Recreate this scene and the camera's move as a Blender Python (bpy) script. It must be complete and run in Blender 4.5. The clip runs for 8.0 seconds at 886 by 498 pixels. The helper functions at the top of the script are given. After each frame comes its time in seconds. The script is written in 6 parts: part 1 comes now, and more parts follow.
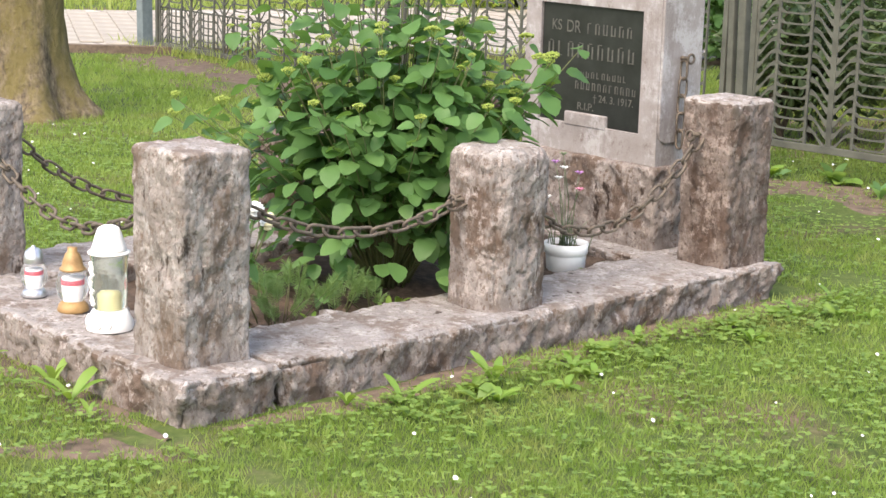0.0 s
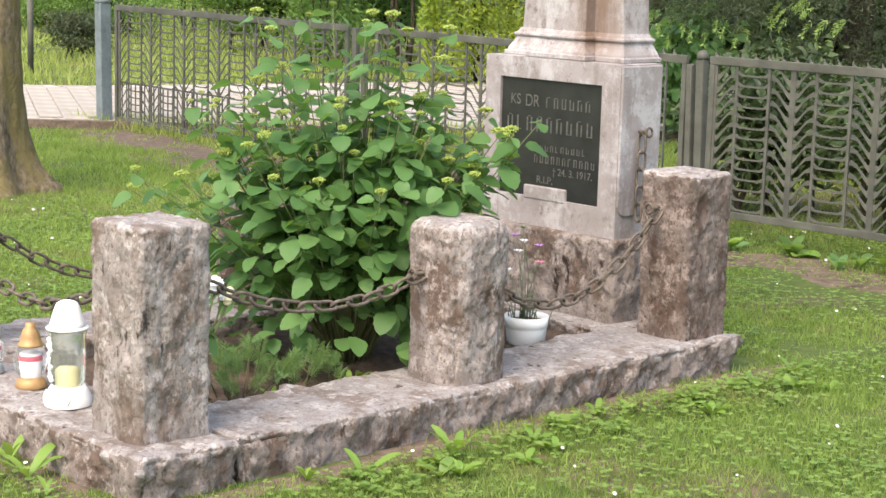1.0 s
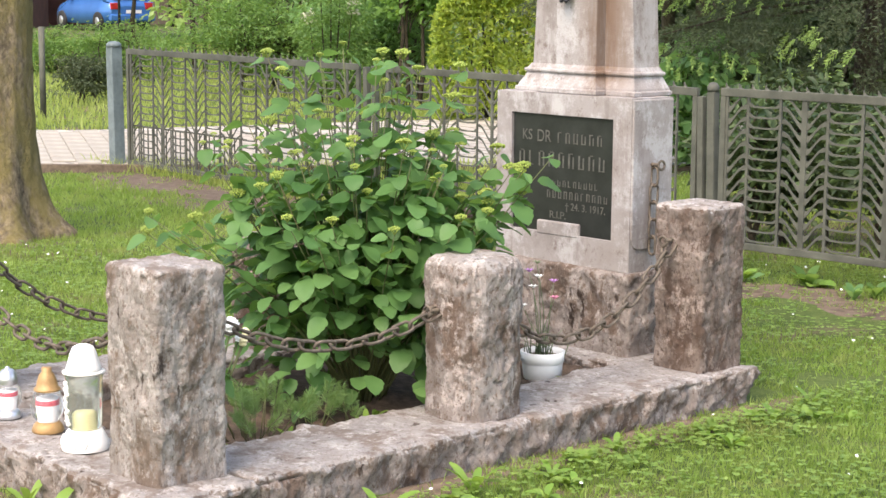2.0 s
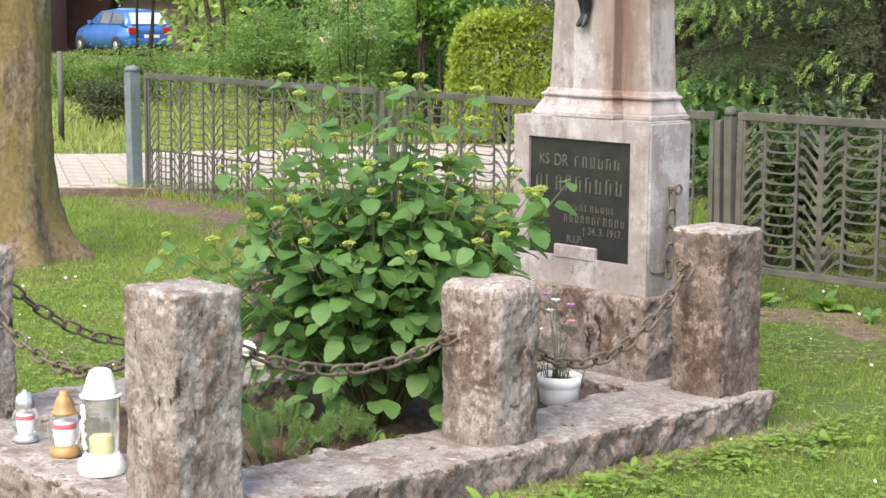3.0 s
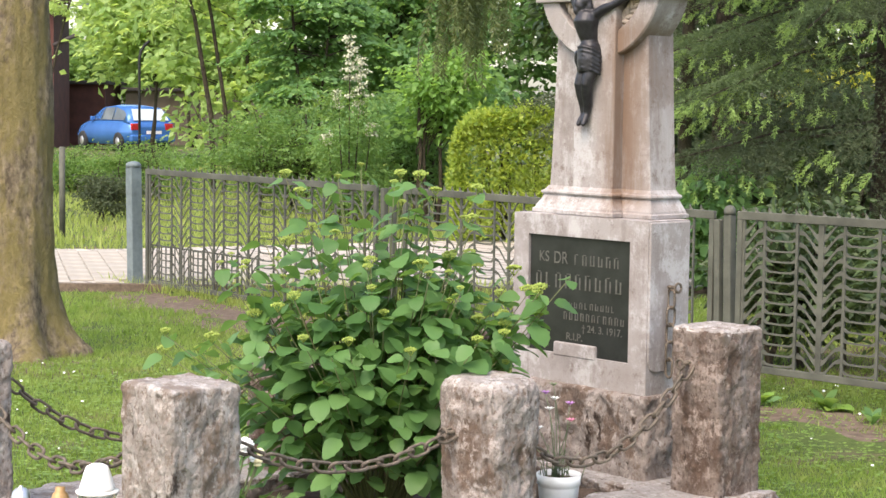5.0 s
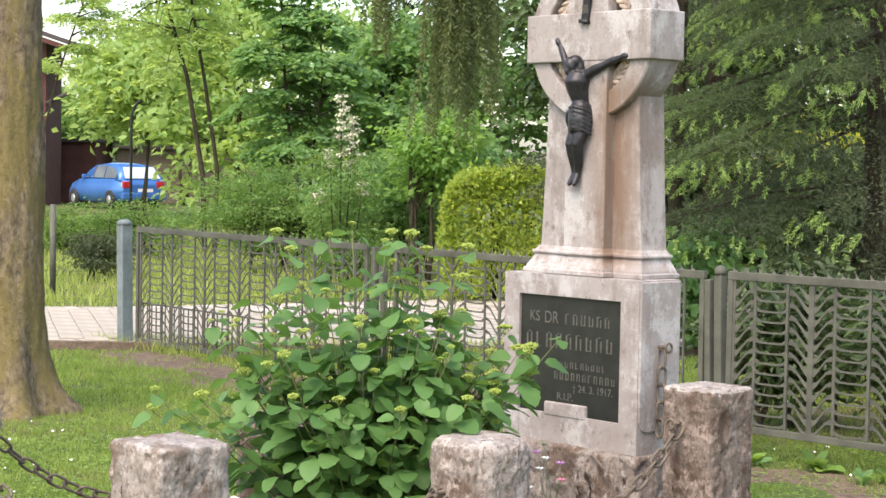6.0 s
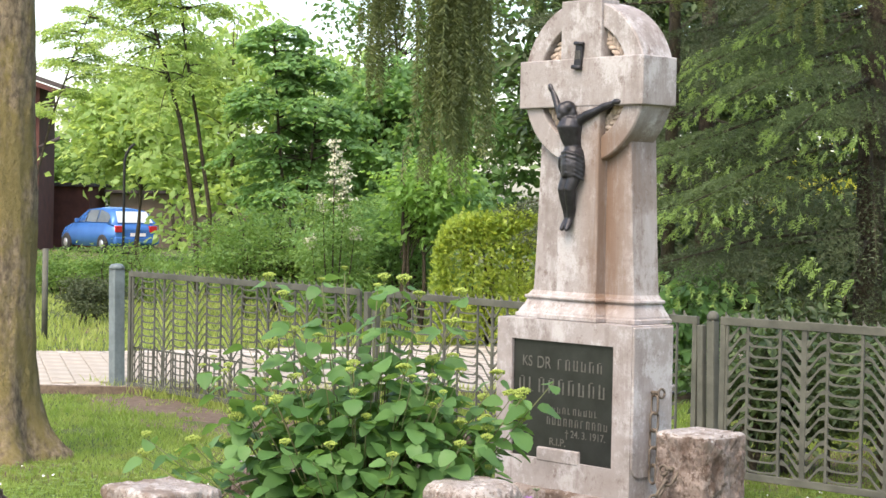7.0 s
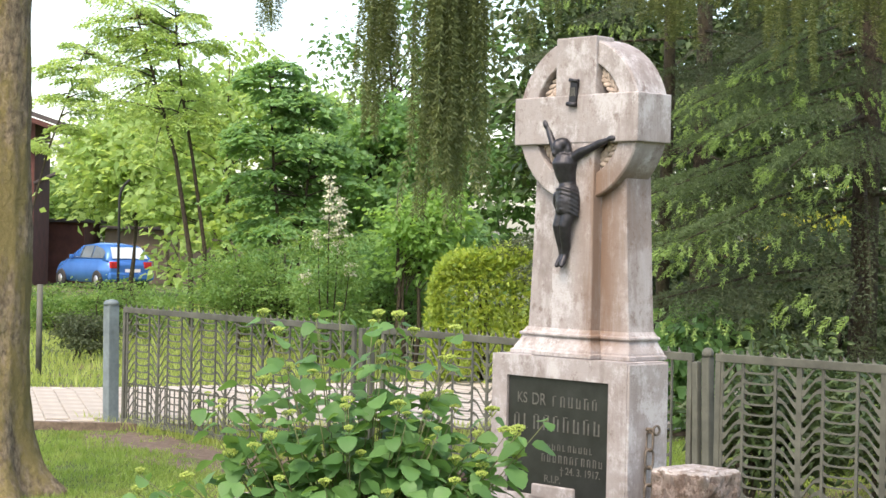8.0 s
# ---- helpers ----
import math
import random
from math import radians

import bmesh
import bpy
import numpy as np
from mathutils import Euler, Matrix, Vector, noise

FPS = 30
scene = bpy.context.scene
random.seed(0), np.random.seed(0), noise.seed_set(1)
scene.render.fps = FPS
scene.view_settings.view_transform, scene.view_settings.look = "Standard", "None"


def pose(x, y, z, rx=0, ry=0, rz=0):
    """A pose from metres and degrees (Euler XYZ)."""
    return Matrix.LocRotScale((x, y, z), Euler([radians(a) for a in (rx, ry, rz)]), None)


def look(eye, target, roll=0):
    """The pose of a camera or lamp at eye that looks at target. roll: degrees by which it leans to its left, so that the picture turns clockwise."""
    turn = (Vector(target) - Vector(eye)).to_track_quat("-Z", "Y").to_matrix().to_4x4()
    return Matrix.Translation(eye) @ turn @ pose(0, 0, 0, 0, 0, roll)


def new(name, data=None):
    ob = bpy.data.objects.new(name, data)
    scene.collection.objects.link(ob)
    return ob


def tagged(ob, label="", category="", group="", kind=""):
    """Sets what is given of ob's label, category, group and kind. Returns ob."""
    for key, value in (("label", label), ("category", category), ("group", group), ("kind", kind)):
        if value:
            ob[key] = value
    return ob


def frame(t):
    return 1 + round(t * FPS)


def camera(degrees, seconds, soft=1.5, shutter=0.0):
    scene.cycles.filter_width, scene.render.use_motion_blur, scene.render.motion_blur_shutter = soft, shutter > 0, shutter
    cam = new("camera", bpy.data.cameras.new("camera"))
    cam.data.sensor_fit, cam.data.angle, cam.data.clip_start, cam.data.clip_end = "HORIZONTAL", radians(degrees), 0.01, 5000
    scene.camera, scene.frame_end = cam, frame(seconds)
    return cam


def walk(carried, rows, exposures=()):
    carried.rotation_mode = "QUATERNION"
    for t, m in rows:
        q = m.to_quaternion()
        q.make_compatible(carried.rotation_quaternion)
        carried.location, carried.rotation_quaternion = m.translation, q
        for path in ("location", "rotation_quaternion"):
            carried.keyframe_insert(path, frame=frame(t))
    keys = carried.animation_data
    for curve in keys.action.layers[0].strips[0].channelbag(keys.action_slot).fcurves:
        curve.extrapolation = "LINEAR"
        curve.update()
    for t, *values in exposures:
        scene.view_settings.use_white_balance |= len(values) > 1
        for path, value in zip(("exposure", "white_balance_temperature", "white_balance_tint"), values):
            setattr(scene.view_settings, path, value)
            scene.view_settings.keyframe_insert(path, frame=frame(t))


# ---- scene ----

cam = camera(27.95, 8.0, soft=1.5)
EYE = (0.0, 0.0, 1.55)
PATH = [
    (0.0, 77.889, -1.600, 0.565),
    (0.5, 79.326, -1.450, -0.560),
    (1.0, 80.294, -1.598, -0.742),
    (1.5, 81.054, -0.815, -0.876),
    (3.0, 82.245, -0.415, 0.080),
    (3.5, 83.048, -0.695, 0.085),
    (4.0, 83.738, -0.790, 0.132),
    (4.5, 84.465, -0.692, 0.190),
    (6.0, 87.276, -0.983, -0.174),
    (6.5, 88.036, -1.023, -0.257),
    (7.0, 88.725, -1.098, -0.410),
    (7.5, 89.355, -1.086, -0.546),
    (8.0, 89.899, -1.181, -0.573),
]
walk(cam, [(t, pose(*EYE, rx, ry, rz)) for t, rx, ry, rz in PATH], exposures=[(0.0, 1.90, 7300, 12), (8.0, 1.90, 7300, 12)])

# ---- light ----
world = bpy.data.worlds.new("sky")
scene.world = world
world.use_nodes = True
wn = world.node_tree
sky = wn.nodes.new("ShaderNodeTexSky")
sky.sky_type = "NISHITA"
sky.sun_disc = False
SUN_AZ, SUN_EL = 209.0, 56.0
sky.sun_elevation = radians(SUN_EL)
sky.sun_rotation = radians(SUN_AZ)
sky.air_density, sky.dust_density, sky.ozone_density = 1.0, 2.5, 1.0
wn.links.new(sky.outputs[0], wn.nodes["Background"].inputs[0])
wn.nodes["Background"].inputs[1].default_value = 0.15
sun = new("sun", bpy.data.lights.new("sun", "SUN"))
sun.data.energy, sun.data.angle, sun.data.color = 0.8, radians(40), (1.0, 0.965, 0.91)
az = radians(SUN_AZ)
sun_from = Vector((math.sin(az) * math.cos(radians(SUN_EL)), math.cos(az) * math.cos(radians(SUN_EL)), math.sin(radians(SUN_EL))))
sun.matrix_world = look(sun_from * 60, (0, 0, 0))


# ---- materials ----
class Mat:
    """A node material with short helpers."""

    def __init__(self, name, rough=0.8, metal=0.0, spec=0.4):
        self.m = bpy.data.materials.new(name)
        self.m.use_nodes = True
        self.t = self.m.node_tree
        self.b = self.t.nodes["Principled BSDF"]
        self.b.inputs["Roughness"].default_value = rough
        self.b.inputs["Metallic"].default_value = metal
        self.b.inputs["Specular IOR Level"].default_value = spec
        self.co = None

    def node(self, kind, **sets):
        n = self.t.nodes.new(kind)
        for k, v in sets.items():
            n.inputs[k].default_value = v
        return n

    def link(self, a, b):
        self.t.links.new(a, b)

    def coord(self, space="Object"):
        if self.co is None:
            self.co = self.t.nodes.new("ShaderNodeTexCoord").outputs[space]
        return self.co

    def noise(self, scale, detail=4.0, rough=0.6, stretch=None, shift=0.0):
        n = self.node("ShaderNodeTexNoise", Scale=scale, Detail=detail, Roughness=rough)
        src = self.coord()
        if stretch or shift:
            mp = self.node("ShaderNodeMapping")
            mp.inputs["Scale"].default_value = stretch or (1, 1, 1)
            mp.inputs["Location"].default_value = (shift, shift, shift)
            self.link(src, mp.inputs[0])
            src = mp.outputs[0]
        self.link(src, n.inputs["Vector"])
        return n.outputs["Fac"]

    def ramp(self, fac, stops):
        r = self.node("ShaderNodeValToRGB")
        while len(r.color_ramp.elements) < len(stops):
            r.color_ramp.elements.new(0.5)
        for e, (p, c) in zip(r.color_ramp.elements, stops):
            e.position, e.color = p, (*c, 1)
        self.link(fac, r.inputs[0])
        return r.outputs[0]

    def mix(self, fac, a, b, mode="MIX"):
        n = self.node("ShaderNodeMix")
        n.data_type, n.blend_type = "RGBA", mode
        for sock, v in ((n.inputs[0], fac), (n.inputs[6], a), (n.inputs[7], b)):
            if isinstance(v, (int, float)):
                sock.default_value = v
            elif isinstance(v, tuple):
                sock.default_value = (*v, 1)
            else:
                self.link(v, sock)
        return n.outputs[2]

    def color(self, c):
        if isinstance(c, tuple):
            self.b.inputs["Base Color"].default_value = (*c, 1)
        else:
            self.link(c, self.b.inputs["Base Color"])
        return self

    def bump(self, height, strength=0.4, dist=0.01):
        n = self.node("ShaderNodeBump", Strength=strength, Distance=dist)
        self.link(height, n.inputs["Height"])
        old = self.b.inputs["Normal"].links
        if old:
            self.link(old[0].from_socket, n.inputs["Normal"])
        self.link(n.outputs[0], self.b.inputs["Normal"])
        return self


def rough_stone(name, light, mid, dark, stain):
    k = Mat(name, rough=0.93, spec=0.2)
    medium = k.noise(11.0, 6, 0.70, (1, 1, 0.75), 4.0)
    col = k.ramp(medium, [(0.34, mid), (0.50, tuple((a + b) / 2 for a, b in zip(light, mid))), (0.64, light)])
    # broad iron-brown stains, drawn out along the bedding
    patch = k.noise(5.5, 6, 0.68, (1, 1, 0.62), 3.0)
    col = k.mix(k.ramp(patch, [(0.50, (0, 0, 0)), (0.58, (0.85, 0.85, 0.85))]), col, stain)
    # scuffed pale crests
    bloom = k.noise(17.0, 6, 0.74, (1, 1, 0.8), 17.0)
    col = k.mix(k.ramp(bloom, [(0.53, (0, 0, 0)), (0.62, (0.85, 0.85, 0.85))]), col, tuple(min(0.7, c * 1.32) for c in light))
    grain = k.noise(56.0, 5, 0.72, (1, 1, 0.75), 21.0)
    col = k.mix(k.ramp(grain, [(0.38, (0.8, 0.8, 0.8)), (0.47, (0, 0, 0))]), col, stain)
    # open pores
    hole = k.noise(16.0, 5, 0.64, (1, 1, 0.36), 11.0)
    col = k.mix(k.ramp(hole, [(0.31, (0.95, 0.95, 0.95)), (0.37, (0, 0, 0))]), col, dark)
    k.color(col)
    k.bump(medium, 0.9, 0.018)
    k.bump(hole, 1.0, 0.018)
    k.bump(grain, 1.0, 0.010)
    k.bump(k.noise(120.0, 4, 0.7, (1, 1, 0.6), 5.0), 0.8, 0.005)
    return k.m


STONE = rough_stone("rough_travertine", (0.36, 0.322, 0.295), (0.225, 0.188, 0.163), (0.05, 0.034, 0.026), (0.150, 0.106, 0.078))
STONE_MID = rough_stone("weathered_travertine", (0.335, 0.292, 0.268), (0.195, 0.158, 0.136), (0.045, 0.030, 0.023), (0.125, 0.083, 0.060))
STONE_BROWN = rough_stone("brown_travertine", (0.245, 0.198, 0.172), (0.130, 0.095, 0.077), (0.038, 0.025, 0.019), (0.090, 0.057, 0.042))
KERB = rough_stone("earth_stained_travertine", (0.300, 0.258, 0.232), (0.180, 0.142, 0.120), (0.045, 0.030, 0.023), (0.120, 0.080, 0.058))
# paler copies for upper faces: skylight from above put into the colour
KERB_TOP = rough_stone("skylit_grey_travertine", (0.385, 0.358, 0.340), (0.265, 0.235, 0.217), (0.06, 0.043, 0.034), (0.195, 0.152, 0.125))
SKYLIT_TOP = rough_stone("skylit_pale_travertine", (0.40, 0.368, 0.343), (0.27, 0.235, 0.21), (0.07, 0.05, 0.04), (0.20, 0.155, 0.125))


def dressed_stone():
    k = Mat("dressed_limestone", rough=0.9, spec=0.2)
    big = k.noise(2.6, 6, 0.68)
    cloud = k.noise(6.0, 8, 0.78, (1, 1, 0.8), 6.0)
    run = k.noise(9.0, 8, 0.74, (1, 1, 0.14), 2.0)
    col = k.ramp(big, [(0.30, (0.185, 0.160, 0.148)), (0.50, (0.290, 0.262, 0.248)), (0.72, (0.215, 0.182, 0.166))])
    # white-washed remains, in clouds
    col = k.mix(k.ramp(cloud, [(0.49, (0, 0, 0)), (0.58, (0.85, 0.85, 0.85))]), col, (0.41, 0.39, 0.38))
    # water runs
    col = k.mix(k.ramp(run, [(0.51, (0, 0, 0)), (0.68, (0.7, 0.7, 0.7))]), col, (0.158, 0.126, 0.112))
    dirt = k.noise(15.0, 9, 0.82, (1, 1, 0.75), 15.0)
    col = k.mix(k.ramp(dirt, [(0.55, (0, 0, 0)), (0.64, (0.8, 0.8, 0.8))]), col, (0.135, 0.100, 0.086))
    # iron runs below the figure and down the recess beside the stem
    sep = k.node("ShaderNodeSeparateXYZ")
    k.link(k.coord(), sep.inputs[0])
    wide = k.ramp(sep.outputs[0], [(0.0, (0, 0, 0)), (0.05, (0.35, 0.35, 0.35)), (0.104, (0.75, 0.75, 0.75)), (0.112, (1, 1, 1)), (0.165, (0.9, 0.9, 0.9)), (0.24, (0.55, 0.55, 0.55)), (0.29, (0.1, 0.1, 0.1))])
    half = k.node("ShaderNodeMath")
    half.operation = "MULTIPLY"
    half.inputs[1].default_value = 0.4
    k.link(sep.outputs[2], half.inputs[0])
    tall = k.ramp(half.outputs[0], [(0.44, (0, 0, 0)), (0.47, (1, 1, 1)), (0.74, (1, 1, 1)), (0.80, (0, 0, 0))])
    rust = k.mix(1.0, wide, tall, "MULTIPLY")
    thread = k.ramp(k.noise(16.0, 6, 0.7, (1, 1, 0.12), 9.0), [(0.25, (0.15, 0.15, 0.15)), (0.52, (1, 1, 1))])
    col = k.mix(k.mix(1.0, rust, thread, "MULTIPLY"), col, (0.165, 0.108, 0.076))
    pit = k.noise(130.0, 5, 0.7)
    col = k.mix(k.ramp(pit, [(0.30, (0.5, 0.5, 0.5)), (0.42, (0, 0, 0))]), col, (0.15, 0.115, 0.10))
    k.color(col)
    k.bump(pit, 0.4, 0.003)
    k.bump(cloud, 0.3, 0.006)
    k.bump(k.noise(14.0, 5), 0.25, 0.01)
    return k.m


def rust_stone():
    k = Mat("iron_stained_limestone", rough=0.88, spec=0.25)
    run = k.noise(14.0, 5, 0.6, (1, 1, 0.12))
    k.color(k.ramp(run, [(0.3, (0.06, 0.034, 0.024)), (0.55, (0.14, 0.078, 0.046)), (0.75, (0.25, 0.17, 0.115))]))
    k.bump(k.noise(70.0, 3), 0.3, 0.004)
    return k.m


def simple(name, c, rough=0.6, metal=0.0, vary=0.25, scale=12.0, bump=0.15, spec=0.4):
    k = Mat(name, rough, metal, spec)
    lo, hi = tuple(x * (1 - vary) for x in c), tuple(min(1, x * (1 + vary)) for x in c)
    n = k.noise(scale, 5, 0.65)
    k.color(k.ramp(n, [(0.3, lo), (0.7, hi)]))
    k.bump(k.noise(scale * 7, 3), bump, 0.003)
    return k.m


LIMESTONE, RUSTSTONE = dressed_stone(), rust_stone()
WREATH = simple("stained_carving", (0.36, 0.29, 0.235), 0.9, 0, 0.4, 35, 0.3)
SLATE = simple("black_granite", (0.022, 0.024, 0.022), 0.22, 0, 0.3, 9, 0.02)
LETTER = simple("dulled_gilding", (0.082, 0.079, 0.066), 0.6, 0, 0.4, 60, 0.1)
CHAIN = simple("rusty_chain_iron", (0.13, 0.105, 0.082), 0.75, 0.4, 0.5, 45, 0.4)
BRONZE = simple("dark_cast_iron", (0.032, 0.031, 0.034), 0.42, 0.5, 0.5, 30, 0.15)
FENCE_MAT = simple("weathered_grey_paint", (0.084, 0.084, 0.066), 0.75, 0.1, 0.45, 5, 0.3)
POST_MAT = simple("blue_grey_paint", (0.14, 0.17, 0.172), 0.6, 0.1, 0.3, 9, 0.2)


def leaf_mat(name, c1, c2, c3, trans=0.35, rough=0.5, spec=0.35, tuft=0.0, dry=None):
    k = Mat(name, rough, 0, spec)
    geo = k.node("ShaderNodeNewGeometry")
    info = k.node("ShaderNodeObjectInfo")
    add = k.node("ShaderNodeMath")
    add.operation = "ADD"
    k.link(geo.outputs["Random Per Island"], add.inputs[0])
    k.link(info.outputs["Random"], add.inputs[1])
    fr = k.node("ShaderNodeMath")
    fr.operation = "FRACT"
    k.link(add.outputs[0], fr.inputs[0])
    col = k.ramp(fr.outputs[0], [(0.0, c1), (0.55, c2), (1.0, c3)])
    patch = k.noise(0.9, 3, 0.5)
    col = k.mix(k.ramp(patch, [(0.35, (0, 0, 0)), (0.65, (0.5, 0.5, 0.5))]), col, c3)
    if tuft:
        col = k.mix(k.ramp(k.noise(tuft, 5, 0.65, None, 3.0), [(0.36, (0.75, 0.75, 0.75)), (0.52, (0, 0, 0))]), col, c1)
        col = k.mix(k.ramp(k.noise(tuft * 0.55, 5, 0.7, None, 13.0), [(0.54, (0, 0, 0)), (0.70, (0.75, 0.75, 0.75))]), col, dry)
    k.color(col)
    tr = k.node("ShaderNodeBsdfTranslucent")
    k.link(k.mix(0.45, col, (c3[0] * 1.8, c3[1] * 1.6, c3[2] * 0.6)), tr.inputs[0])
    mx = k.node("ShaderNodeMixShader", Fac=trans)
    k.link(k.b.outputs[0], mx.inputs[1])
    k.link(tr.outputs[0], mx.inputs[2])
    k.link(mx.outputs[0], k.t.nodes["Material Output"].inputs[0])
    return k.m


def ground_mat():
    k = Mat("lawn_soil", 0.95, 0, 0.15)
    big, fine = k.noise(1.1, 5, 0.6), k.noise(30.0, 6, 0.7)
    green = k.ramp(fine, [(0.3, (0.050, 0.078, 0.020)), (0.7, (0.120, 0.155, 0.045))])
    soil = k.ramp(fine, [(0.3, (0.085, 0.058, 0.038)), (0.7, (0.19, 0.14, 0.10))])
    k.color(k.mix(k.ramp(big, [(0.52, (0, 0, 0)), (0.66, (1, 1, 1))]), green, soil))
    k.bump(fine, 0.8, 0.02)
    return k.m


SOIL = simple("dry_brown_soil", (0.135, 0.10, 0.074), 0.95, 0, 0.45, 18, 0.8, 0.15)
GROUND = ground_mat()

# ---- geometry helpers ----
# the grave's own axes: x along the front kerb, y from the front towards the monument
GRAVE = pose(-0.742, 4.767, 0, 0, 0, -47.6)


def mesh_of(name, verts, faces, mats=(), smooth=False):
    me = bpy.data.meshes.new(name)
    me.from_pydata([tuple(v) for v in verts], [], [tuple(f) for f in faces])
    for m in mats if isinstance(mats, (list, tuple)) else (mats,):
        me.materials.append(m)
    if smooth:
        me.polygons.foreach_set("use_smooth", np.ones(len(me.polygons), bool))
    me.update()
    return me


def array_mesh(name, V, F, mat, smooth=False):
    """A mesh from numpy arrays: V (n, 3), F (m, 3 or 4) of one face size."""
    me = bpy.data.meshes.new(name)
    V, F = np.asarray(V, np.float32), np.asarray(F, np.int32)
    me.vertices.add(len(V))
    me.vertices.foreach_set("co", V.ravel())
    me.loops.add(F.size)
    me.loops.foreach_set("vertex_index", F.ravel())
    me.polygons.add(len(F))
    me.polygons.foreach_set("loop_start", np.arange(len(F), dtype=np.int32) * F.shape[1])
    if smooth:
        me.polygons.foreach_set("use_smooth", np.ones(len(F), bool))
    me.materials.append(mat)
    me.update(calc_edges=True)
    me.validate()
    return me


def part(name, data, material=None, parent=None, label=""):
    """One mesh object under a thing or under a part."""
    if isinstance(data, bmesh.types.BMesh):
        me = bpy.data.meshes.new(name)
        data.to_mesh(me)
        data.free()
        data = me
    if material and not data.materials:
        data.materials.append(material)
    ob = new(name, data)
    if parent:
        ob.parent = parent
    return tagged(ob, label)


def thing(name, label, category, m=Matrix(), group="", kind=""):
    ob = new(name)
    ob.matrix_world = m
    return tagged(ob, label, category, group, kind)


def smooth_all(bm):
    for f in bm.faces:
        f.smooth = True
    return bm


def box(x0, x1, y0, y1, z0, z1, bevel=0.0, bm=None, segs=2):
    bm = bm or bmesh.new()
    r = bmesh.ops.create_cube(bm, size=1, matrix=Matrix.Translation(((x0 + x1) / 2, (y0 + y1) / 2, (z0 + z1) / 2)) @ Matrix.Diagonal((x1 - x0, y1 - y0, z1 - z0, 1)))
    if bevel:
        edges = {e for v in r["verts"] for e in v.link_edges}
        bmesh.ops.bevel(bm, geom=list(edges), offset=bevel, segments=segs, affect="EDGES", profile=0.5)
    return bm


def lathe(profile, n=24, bm=None, m=Matrix(), cap=True):
    """A turned shape from (radius, height) pairs."""
    bm = bm or bmesh.new()
    rings = []
    for r, z in profile:
        rings.append([bm.verts.new(m @ Vector((r * math.cos(2 * math.pi * i / n), r * math.sin(2 * math.pi * i / n), z))) for i in range(n)])
    for a, b in zip(rings, rings[1:]):
        for i in range(n):
            bm.faces.new((a[i], a[(i + 1) % n], b[(i + 1) % n], b[i])).smooth = True
    if cap:
        bm.faces.new(rings[0][::-1])
        bm.faces.new(rings[-1])
    return bm


def tube(points, radii, n=8, bm=None):
    """A tapered tube along points; each ring's frame is carried over from the last, so that it never twists."""
    bm = bm or bmesh.new()
    pts = [Vector(p) for p in points]
    rings, q, last = [], None, None
    for i, p in enumerate(pts):
        d = (pts[min(i + 1, len(pts) - 1)] - pts[max(i - 1, 0)]).normalized()
        q = d.to_track_quat("Z", "Y") if q is None else last.rotation_difference(d) @ q
        last = d
        r = radii[i] if isinstance(radii, (list, tuple)) else radii
        rings.append([bm.verts.new(p + q @ Vector((r * math.cos(2 * math.pi * k / n), r * math.sin(2 * math.pi * k / n), 0))) for k in range(n)])
    for a, b in zip(rings, rings[1:]):
        for k in range(n):
            bm.faces.new((a[k], a[(k + 1) % n], b[(k + 1) % n], b[k])).smooth = True
    bm.faces.new(rings[0][::-1])
    bm.faces.new(rings[-1])
    return bm


def prism(outline, y0, y1, bm=None):
    """Extrude an outline of (x, z) along y."""
    bm = bm or bmesh.new()
    a = [bm.verts.new((x, y0, z)) for x, z in outline]
    b = [bm.verts.new((x, y1, z)) for x, z in outline]
    n = len(a)
    bm.faces.new(a)
    bm.faces.new(b[::-1])
    for i in range(n):
        bm.faces.new((a[i], b[i], b[(i + 1) % n], a[(i + 1) % n]))
    bmesh.ops.recalc_face_normals(bm, faces=bm.faces[:])
    return bm


